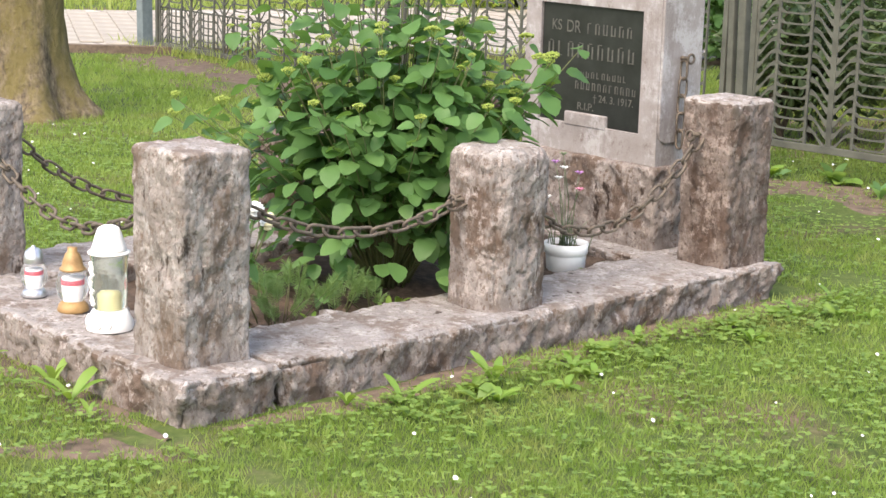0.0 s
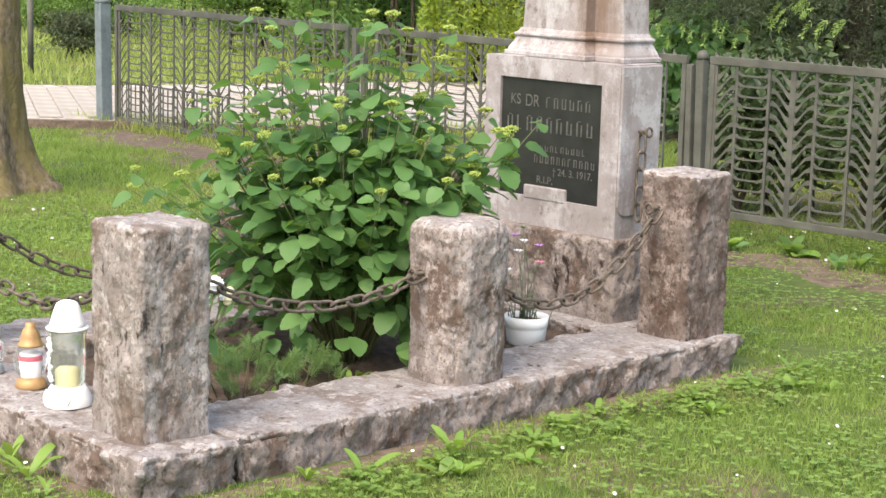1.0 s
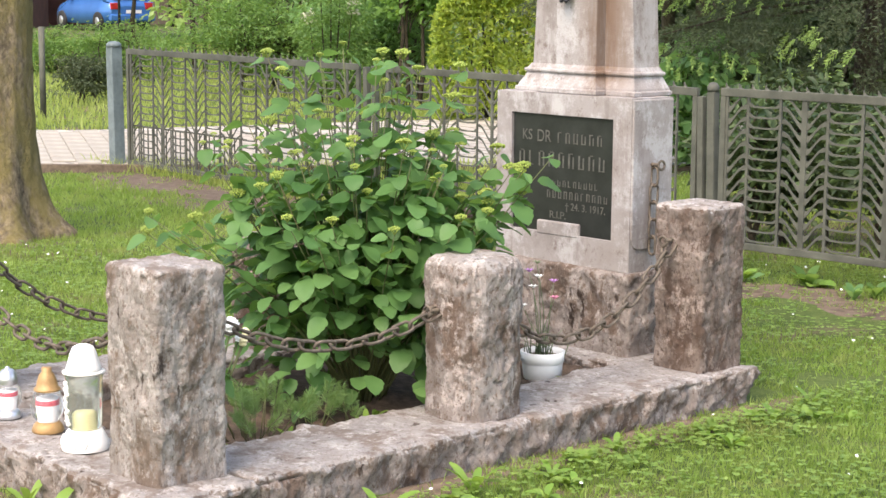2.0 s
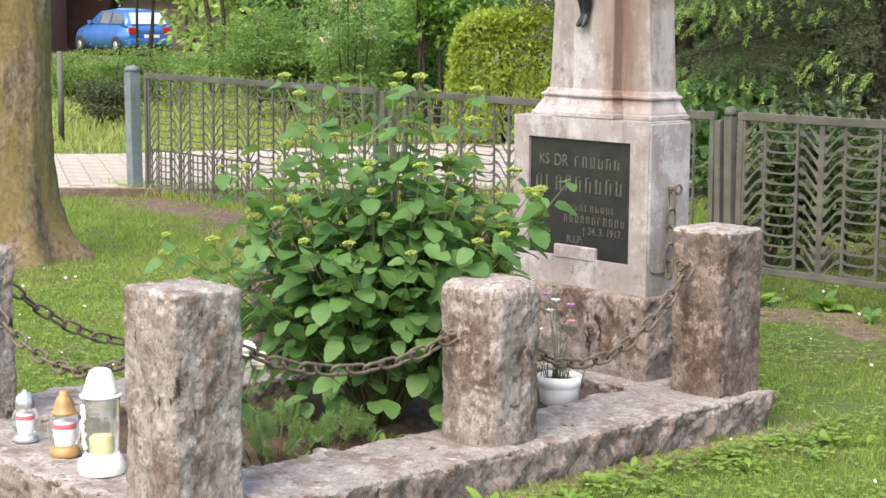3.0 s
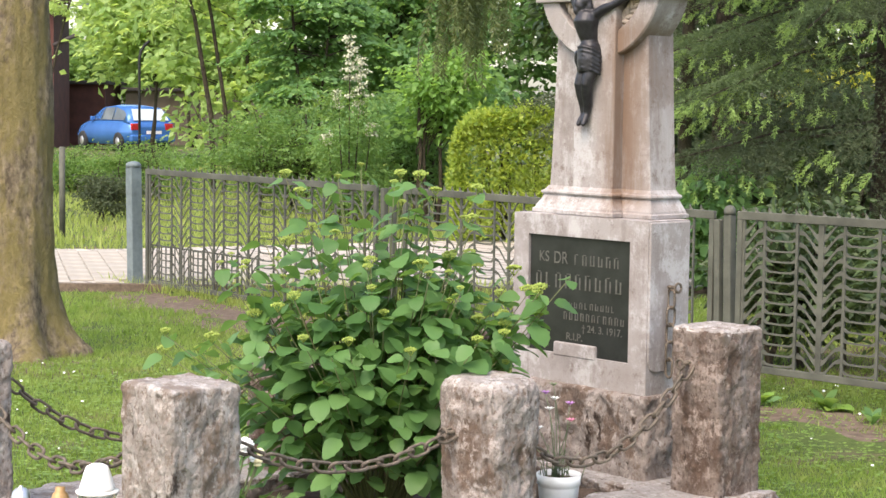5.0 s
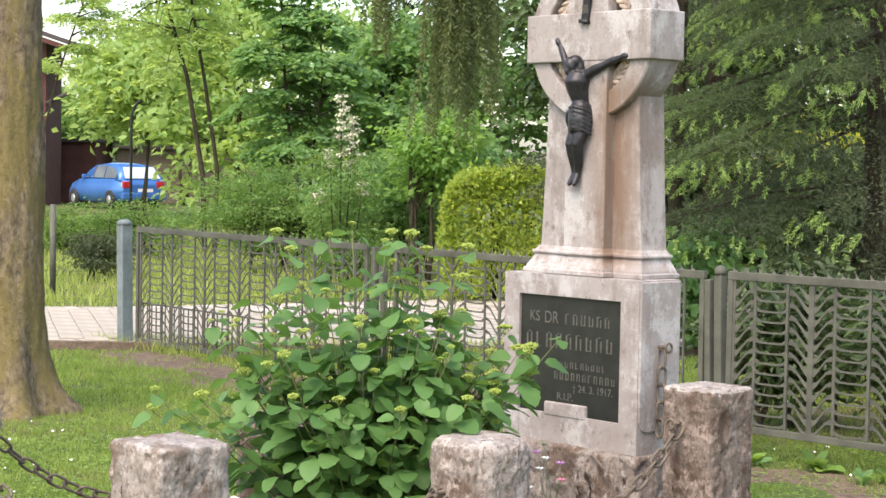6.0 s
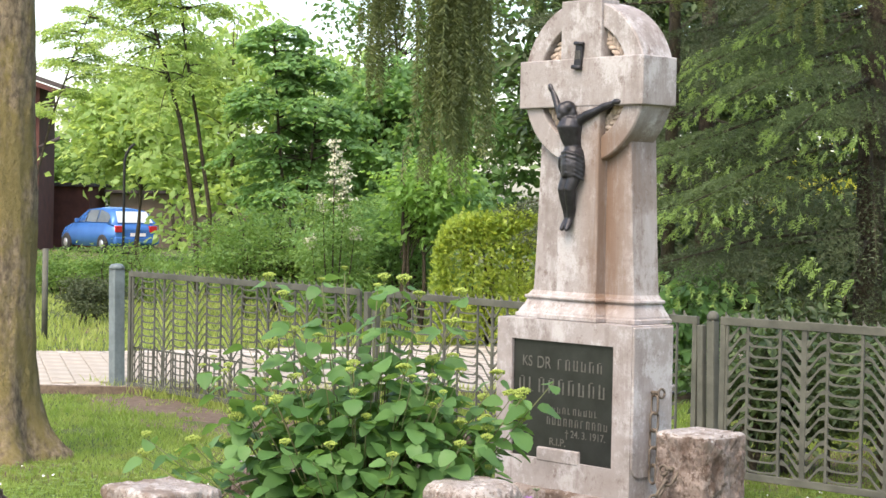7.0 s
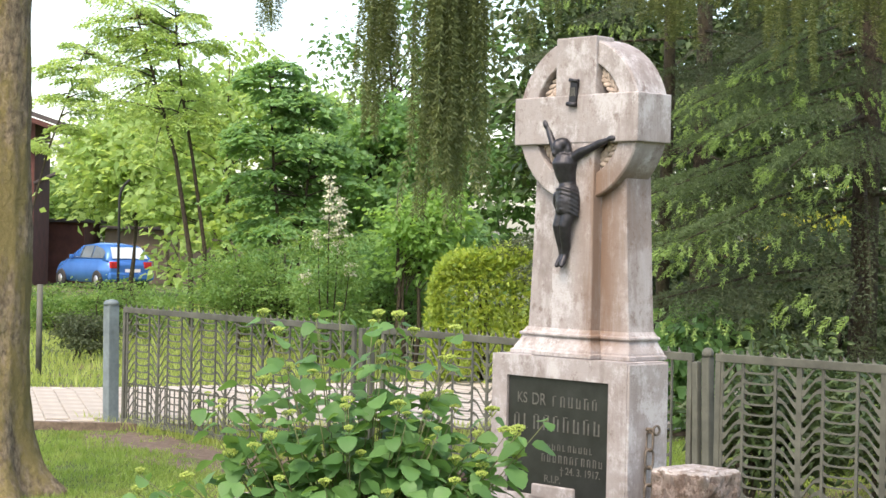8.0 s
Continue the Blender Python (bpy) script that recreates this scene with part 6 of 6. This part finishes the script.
def fence_foot_plants():
    r = random.Random(3)
    for i in range(18):
        f = i / 17
        x, y = 1.35 + 2.0 * f + r.uniform(-0.08, 0.08), 9.72 - 1.98 * f + r.uniform(-0.1, 0.25)
        rosette("broad green weed growing under the fence", x, y, r.randint(4, 7), r.uniform(0.05, 0.13), r.uniform(0.5, 1.3), (BROAD, MAPLE_LEAF, SHRUB_LEAF)[i % 3], False, -0.02, 0.40)


fence_foot_plants()


def rose_bunch():
    top = thing("rose_bouquet", "white and cream roses standing behind the corner post", "flowers", GRAVE @ pose(-0.452, 0.505, 0.05))
    cream = simple("cream_petals", (0.75, 0.68, 0.42), 0.6, 0, 0.12, 40, 0.05)
    part("vase", smooth_all(lathe([(0.035, 0.0), (0.045, 0.06), (0.035, 0.14), (0.042, 0.16), (0.036, 0.155)], 16)), simple("dark_green_vase", (0.03, 0.06, 0.04), 0.3), top)
    for x, y, z, s, m in ((0.012, 0.07, 0.43, 0.042, WHITE), (0.005, 0.125, 0.375, 0.024, cream), (-0.01, 0.145, 0.40, 0.019, cream), (0.0, 0.11, 0.385, 0.016, WHITE)):
        part("stem", tube([(0, 0, 0.1), (x * 0.5, y * 0.6, z * 0.7), (x, y, z - s * 0.5)], 0.003, 5), STEM, top)
        bm = bmesh.new()
        for ring in range(4):
            for i in range(4 + ring):
                a = 6.283 * i / (4 + ring) + ring
                m4 = Matrix.Translation((x, y, z)) @ Matrix.Rotation(a, 4, "Z") @ Matrix.Rotation(radians(12 + 16 * ring), 4, "Y") @ Matrix.Diagonal((s * 0.35, s * 0.75, s * 1.05, 1))
                bmesh.ops.create_uvsphere(bm, u_segments=7, v_segments=5, radius=0.72, matrix=m4 @ Matrix.Translation((0.5 * ring / 3, 0, 0)))
        smooth_all(bm)
        part("flower_head", bm, m, top, "cream rose" if m is cream else "white rose")
    for i in range(6):
        a = i * 1.1
        ob = part("leaf", leaf_mesh(0.10, 0.05, 0.3, 0.1, 40 + i), None, top)
        ob.matrix_local = Matrix.Translation((0.0, 0.03, 0.28 + 0.012 * i)) @ Matrix.Rotation(a, 4, "Z") @ Matrix.Rotation(0.4, 4, "Y")


rose_bunch()


def flower_pot():
    top = thing("flower_pot", "white ribbed plastic pot with thin pink carnations", "flower pot", GRAVE @ pose(-0.575, 2.13, 0.062))
    white = simple("white_plastic", (0.80, 0.80, 0.78), 0.35, 0, 0.06, 12, 0.03)
    bm = smooth_all(lathe([(0.074, 0.0), (0.078, 0.004), (0.0835, 0.06), (0.084, 0.064), (0.088, 0.067), (0.092, 0.108), (0.087, 0.108), (0.084, 0.08)], 32, cap=False))
    bm.faces.new([v for v in bm.verts if abs(v.co.z) < 1e-6][::-1])
    for v in bm.verts:
        a = math.atan2(v.co.y, v.co.x)
        k = 0.92 + 0.012 * math.cos(16 * a)
        v.co.x, v.co.y = v.co.x * k, v.co.y * k
    part("pot", bm, white, top)
    part("soil", lathe([(0.074, 0.078), (0.075, 0.086)], 24), SOIL, top)
    pink, violet = simple("pink_petals", (0.65, 0.22, 0.33), 0.6, 0, 0.2, 60), simple("violet_petals", (0.42, 0.20, 0.48), 0.6, 0, 0.2, 60)
    green = leaf_mat("grey_green_stems", (0.09, 0.13, 0.07), (0.12, 0.17, 0.09), (0.15, 0.2, 0.10), 0.1, 0.6)
    r = random.Random(9)
    for x, z, m in ((-0.075, 0.40, violet), (-0.02, 0.385, WHITE), (-0.035, 0.345, WHITE), (0.03, 0.37, violet), (0.085, 0.32, pink), (-0.11, 0.26, WHITE), (-0.06, 0.43, green)):
        y = r.uniform(-0.03, 0.03)
        part("stem", tube([(x * 0.2, y * 0.4, 0.07), (x * 0.35, y, z * 0.6), (x * 0.8, y, z * 0.9), (x, y, z)], [0.002, 0.0018, 0.0015, 0.0012], 5), green, top)
        bm = bmesh.new()
        for i in range(7):
            a = i * 0.9
            v = [bm.verts.new((x + d * math.cos(a + e), y + d * math.sin(a + e), z + h)) for d, e, h in ((0.001, 0, 0), (0.015, -0.38, 0.010), (0.020, 0, 0.013), (0.015, 0.38, 0.010))]
            bm.faces.new(v)
        part("flower_head", bm, m, top)
    for i in range(26):
        a = r.uniform(0, 6.283)
        l = r.uniform(0.06, 0.17)
        p = Vector((r.uniform(-0.06, 0.06), r.uniform(-0.05, 0.05), 0.07))
        part("blade", tube([p, p + Vector((math.cos(a) * 0.02, math.sin(a) * 0.02, l * 0.7)), p + Vector((math.cos(a) * 0.06, math.sin(a) * 0.06, l))], [0.0022, 0.0018, 0.0005], 4), green, top)


flower_pot()


# ---- grave candles on the front kerb ----
def glass_mat(name, tint, rough=0.06):
    k = Mat(name, rough, 0, 0.5)
    k.b.inputs["Transmission Weight"].default_value = 0.92
    k.b.inputs["IOR"].default_value = 1.25
    k.color(tint)
    k.bump(k.noise(70.0, 3), 0.35, 0.004)
    return k.m


GLASS = glass_mat("clear_lamp_glass", (0.93, 0.95, 0.94))
GREEN_GLASS = glass_mat("greenish_lamp_glass", (0.86, 0.93, 0.86))
CHALK = simple("white_lamp_plastic", (0.82, 0.80, 0.77), 0.5, 0, 0.06, 20, 0.05)
GOLD = simple("tan_gold_plastic", (0.34, 0.205, 0.085), 0.45, 0.1, 0.25, 25, 0.1)
SILVER = simple("silver_lid", (0.62, 0.63, 0.66), 0.28, 0.8, 0.2, 20, 0.05)
WAX = simple("yellow_wax", (0.60, 0.53, 0.30), 0.5, 0, 0.1, 15)
LABEL_W = simple("paper_label", (0.78, 0.74, 0.74), 0.7, 0, 0.08, 50)
LABEL_R = simple("red_label", (0.50, 0.03, 0.06), 0.6, 0, 0.2, 50)
TOPZ = KZ + 0.001


def lantern():
    top = thing("grave_lantern", "tall glass grave lantern with white base and conical lid", "candle lantern", GRAVE @ pose(-0.635, 0.165, TOPZ, 0, 0, 20), "grave candles")
    bm = lathe([(0.072, 0.0), (0.074, 0.010), (0.071, 0.028), (0.060, 0.050), (0.052, 0.062), (0.0, 0.062)], 28, cap=False)
    part("base", smooth_all(bm), CHALK, top)
    for i in range(5):
        a = radians(-150 + 24 * i)
        part("scroll", tube([(0.0735 * math.cos(a), 0.0735 * math.sin(a), 0.012), (0.071 * math.cos(a + 0.12), 0.071 * math.sin(a + 0.12), 0.03), (0.064 * math.cos(a), 0.064 * math.sin(a), 0.044)], 0.004, 6), CHALK, top)
    ob = part("glass", smooth_all(lathe([(0.048, 0.063), (0.054, 0.075), (0.056, 0.15), (0.056, 0.215), (0.060, 0.232), (0.056, 0.240)], 10, cap=False)), GREEN_GLASS, top, "greenish faceted glass")
    ob.visible_shadow = False
    part("candle", smooth_all(lathe([(0.030, 0.064), (0.030, 0.112), (0.022, 0.122), (0.0, 0.124)], 18, cap=False)), WAX, top, "yellow wax candle")
    part("rim", smooth_all(lathe([(0.052, 0.236), (0.064, 0.238), (0.066, 0.243), (0.052, 0.246)], 24)), CHALK, top)
    part("lid", smooth_all(lathe([(0.053, 0.246), (0.056, 0.251), (0.053, 0.258), (0.040, 0.302), (0.033, 0.318), (0.020, 0.325), (0.0, 0.328)], 12, cap=False)), CHALK, top)
    bm = bmesh.new()
    r = random.Random(2)
    for i in range(26):
        z = 0.085 + 0.13 * i / 26
        a = radians(-122 + r.uniform(-13, 13))
        bmesh.ops.create_icosphere(bm, subdivisions=1, radius=r.uniform(0.004, 0.009), matrix=Matrix.Translation((0.058 * math.cos(a), 0.058 * math.sin(a), z)))
    smooth_all(bm)
    tagged(part("ornament", bm, CHALK, top, "white moulded flower ornament"), kind="stuff")


lantern()


def candle(label, at, s, shell, lid, h):
    top = thing("grave_candle", label, "candle", GRAVE @ pose(*at, 0, 0, 15) @ Matrix.Diagonal((s, s, s, 1)), "grave candles")
    part("base", smooth_all(lathe([(0.048, 0), (0.052, 0.006), (0.046, 0.022), (0.036, 0.034), (0.0, 0.034)], 24, cap=False)), shell, top)
    ob = part("glass", smooth_all(lathe([(0.034, 0.035), (0.048, 0.052), (0.054, 0.085), (0.050, 0.112), (0.040, 0.130), (0.036, 0.134)], 24, cap=False)), GLASS, top, "clear bulged glass")
    ob.visible_shadow = False
    insert = part("insert", smooth_all(lathe([(0.024, 0.036), (0.030, 0.09), (0.028, 0.108), (0.0, 0.108)], 16, cap=False)), LABEL_W, top, "white candle insert")
    part("red_band", smooth_all(lathe([(0.0302, 0.088), (0.0304, 0.089), (0.0298, 0.103), (0.0292, 0.104)], 16, cap=False)), LABEL_R, insert)
    part("lid", smooth_all(lathe([(0.039, 0.134), (0.043, 0.137), (0.042, 0.142), (0.035, 0.147), (0.032, 0.165), (0.023, 0.188), (0.016, 0.195), (0.016, 0.209), (0.0, 0.210)] if h else [(0.037, 0.134), (0.040, 0.139), (0.039, 0.160), (0.034, 0.180), (0.022, 0.194), (0.009, 0.199), (0.008, 0.205), (0.0, 0.206)], 20, cap=False)), lid, top)


candle("clear glass grave candle with tan plastic base and lid", (-0.89, 0.185, TOPZ), 1.0, GOLD, GOLD, True)
candle("small clear glass grave candle with silver lid", (-1.14, 0.185, TOPZ), 0.83, SILVER, SILVER, False)


# ---- house, car and yard fence far behind ----
WALL_RED = simple("dark_red_boards", (0.085, 0.030, 0.023), 0.8, 0, 0.3, 3, 0.2)
ROOF = simple("dark_roof_sheet", (0.055, 0.044, 0.042), 0.7, 0, 0.25, 4, 0.2)
PALE_WALL = simple("pale_plaster", (0.62, 0.55, 0.47), 0.9, 0, 0.12, 2, 0.1)
TAN_WALL = simple("brown_plaster", (0.22, 0.165, 0.12), 0.9, 0, 0.2, 2, 0.1)
ZINC = simple("zinc_pipe", (0.38, 0.40, 0.41), 0.5, 0.6, 0.15, 6)
CAR_BLUE = simple("blue_car_paint", (0.045, 0.155, 0.42), 0.22, 0.25, 0.08, 2, 0.0, 0.6)
CAR_GLASS = simple("dark_car_glass", (0.10, 0.13, 0.15), 0.08, 0, 0.1, 2, 0.0, 0.8)
RUBBER = simple("black_rubber", (0.02, 0.02, 0.02), 0.8)
RED_LAMP = simple("red_tail_lamp", (0.42, 0.02, 0.02), 0.25)


def house():
    top = thing("house", "dark red boarded house with a low pitched roof", "house", pose(-12.5, 58, 0))
    part("wall", box(-7.0, -0.25, 0.0, 2.4, -0.1, 5.3), WALL_RED, top)
    bm = prism([(-8.5, 8.15), (1.75, 4.80), (1.75, 4.95), (-8.5, 8.32)], -0.6, 3.0)
    part("roof", bm, ROOF, top)
    part("eave_board", prism([(-8.5, 7.95), (1.65, 4.63), (1.65, 4.79), (-8.5, 8.145)], -0.62, -0.5), WALL_RED, top)
    part("gable", prism([(-7.0, 5.3), (-0.25, 5.3), (-7.0, 7.4)], 0.0, 2.3), WALL_RED, top)
    part("downpipe", tube([(-0.58, -0.08, -0.05), (-0.58, -0.08, 4.2), (-0.4, -0.2, 4.5), (1.4, -0.45, 4.72)], 0.07, 10), ZINC, top)
    part("brace", tube([(-0.24, -0.05, 3.3), (0.6, -0.05, 3.7), (1.35, -0.05, 4.66)], 0.07, 8), ROOF, top)
    w = part("window", box(-3.2, -1.8, -0.04, 0.02, 1.2, 2.7, 0.01), PALE_WALL, top)
    part("pane", box(-3.1, -1.9, -0.055, -0.041, 1.3, 2.6), CAR_GLASS, w)
    shed = thing("shed", "low dark red shed with a flat roof beside the house", "shed", pose(-13.6, 62, 0))
    part("wall", box(0, 1.75, 0, 3, -0.1, 2.1), WALL_RED, shed)
    part("roof", box(-0.2, 1.95, -0.3, 3.2, 2.101, 2.22, 0.02), ROOF, shed)
    low = thing("outbuilding", "low pale brown outbuilding behind the yard", "outbuilding", pose(-11.5, 64, 0))
    part("wall", box(0, 5.5, 0, 2.5, -0.1, 1.9), TAN_WALL, low)
    part("roof", box(-0.15, 5.65, -0.3, 2.7, 1.901, 2.02, 0.02), ROOF, low)


house()


def loft(rows, bm=None):
    """Skin over rings of equal count."""
    bm = bm or bmesh.new()
    rings = [[bm.verts.new(p) for p in r] for r in rows]
    n = len(rings[0])
    for a, b in zip(rings, rings[1:]):
        for i in range(n):
            bm.faces.new((a[i], a[(i + 1) % n], b[(i + 1) % n], b[i])).smooth = True
    bm.faces.new(rings[0][::-1])
    bm.faces.new(rings[-1])
    bmesh.ops.recalc_face_normals(bm, faces=bm.faces[:])
    return bm


def car():
    """A small hatchback, nose towards +x, 3.8 m long."""
    top = thing("car", "small bright blue hatchback car parked in the yard", "car", pose(-10.15, 56.2, 0, 0, 0, 128))
    rows = []
    for x, lo, hi, w in ((-1.88, 0.42, 0.72, 0.70), (-1.80, 0.28, 0.88, 0.79), (-1.2, 0.22, 0.93, 0.83), (0, 0.20, 0.92, 0.83), (0.9, 0.22, 0.90, 0.82), (1.5, 0.24, 0.76, 0.78), (1.85, 0.30, 0.62, 0.68), (1.93, 0.38, 0.52, 0.55)):
        rows.append([(x, -w * 0.93, lo), (x, w * 0.93, lo), (x, w, (lo + hi) / 2), (x, w * 0.92, hi), (x, w * 0.4, hi + 0.03), (x, -w * 0.4, hi + 0.03), (x, -w * 0.92, hi), (x, -w, (lo + hi) / 2)])
    part("body", loft(rows), CAR_BLUE, top)
    rows = []
    for x, z, w in ((-1.80, 0.90, 0.74), (-1.52, 1.24, 0.62), (-1.22, 1.38, 0.57), (-0.5, 1.43, 0.57), (0.15, 1.38, 0.57), (0.45, 1.22, 0.62), (0.95, 0.93, 0.70)):
        rows.append([(x, -0.76, 0.88), (x, 0.76, 0.88), (x, w + 0.02, z - 0.04), (x, w * 0.5, z), (x, -w * 0.5, z), (x, -w - 0.02, z - 0.04)])
    part("cabin", loft(rows), CAR_BLUE, top)
    # glazing set proud of the cabin
    # rear pane in a paler glass: its sky reflection is put into the colour
    rear = mesh_of("rear_window", [(-1.80, -0.60, 0.96), (-1.80, 0.60, 0.96), (-1.50, 0.52, 1.30), (-1.50, -0.52, 1.30), (-1.77, -0.60, 0.95), (-1.77, 0.60, 0.95), (-1.47, 0.52, 1.29), (-1.47, -0.52, 1.29)], [(0, 1, 2, 3), (4, 7, 6, 5), (0, 4, 5, 1), (1, 5, 6, 2), (2, 6, 7, 3), (3, 7, 4, 0)], simple("sky_lit_glass", (0.45, 0.50, 0.52), 0.12, 0, 0.1, 2, 0, 0.8))
    part("rear_window", rear, None, top)
    for s in (-1, 1):
        for xa, xb, za, zb in ((-1.45, -0.75, 1.20, 1.34), (-0.68, -0.05, 1.34, 1.33), (0.0, 0.62, 1.32, 1.02)):
            pts = [(xa, 0.775 * s, 0.96), (xb, 0.775 * s, 0.96), (xb - (0.18 if xb > 0.5 else 0), 0.625 * s, zb), (xa + 0.02, 0.625 * s, za)]
            v = pts + [(x, y - 0.03 * s, z) for x, y, z in pts]
            part("side_window", mesh_of("side_window", v, [(0, 1, 2, 3), (7, 6, 5, 4), (0, 4, 5, 1), (1, 5, 6, 2), (2, 6, 7, 3), (3, 7, 4, 0)], CAR_GLASS), None, top)
        part("tail_lamp", box(-1.90, -1.74, 0.56 * s - 0.13, 0.56 * s + 0.17 * (s > 0) + 0.13 * (s < 0), 0.66, 0.86, 0.02), RED_LAMP, top)
        part("mirror", box(0.50, 0.62, 0.80 * s - 0.06, 0.80 * s + 0.06, 0.93, 1.05, 0.02), CAR_BLUE, top)
        for x in (-1.18, 1.22):
            w = part("wheel", lathe([(0.17, -0.09), (0.27, -0.09), (0.295, -0.06), (0.295, 0.06), (0.27, 0.09), (0.17, 0.09)], 24), RUBBER, top)
            w.matrix_local = pose(x, 0.76 * s, 0.295, 90, 0, 0)
            part("rim", lathe([(0.03, -0.095), (0.17, -0.088), (0.18, -0.07), (0.18, 0.07), (0.17, 0.088), (0.03, 0.095)], 20), SILVER, w)
    part("bumper", box(-1.95, -1.74, -0.76, 0.76, 0.30, 0.52, 0.05), CAR_BLUE, top)
    part("number_plate", box(-1.965, -1.952, -0.26, 0.26, 0.54, 0.64), LABEL_W, top)


car()


def yard_posts():
    top = thing("yard_fence_post", "dark bent steel fence post in the yard", "fence post", pose(-5.5, 32, 0))
    part("shaft", tube([(0, 0, -0.05), (0, 0, 2.30), (0.03, 0, 2.44), (0.10, 0, 2.55), (0.18, 0, 2.62)], 0.024, 8), RUBBER, top)
    top = thing("yard_fence_post", "thin weathered post at the lawn's edge", "fence post", pose(-4.35, 20.2, 0))
    part("shaft", tube([(0, 0, -0.05), (0, 0, 1.02)], 0.035, 8), FENCE_MAT, top)


yard_posts()

# ---- pieces of the paving ----
pavers()
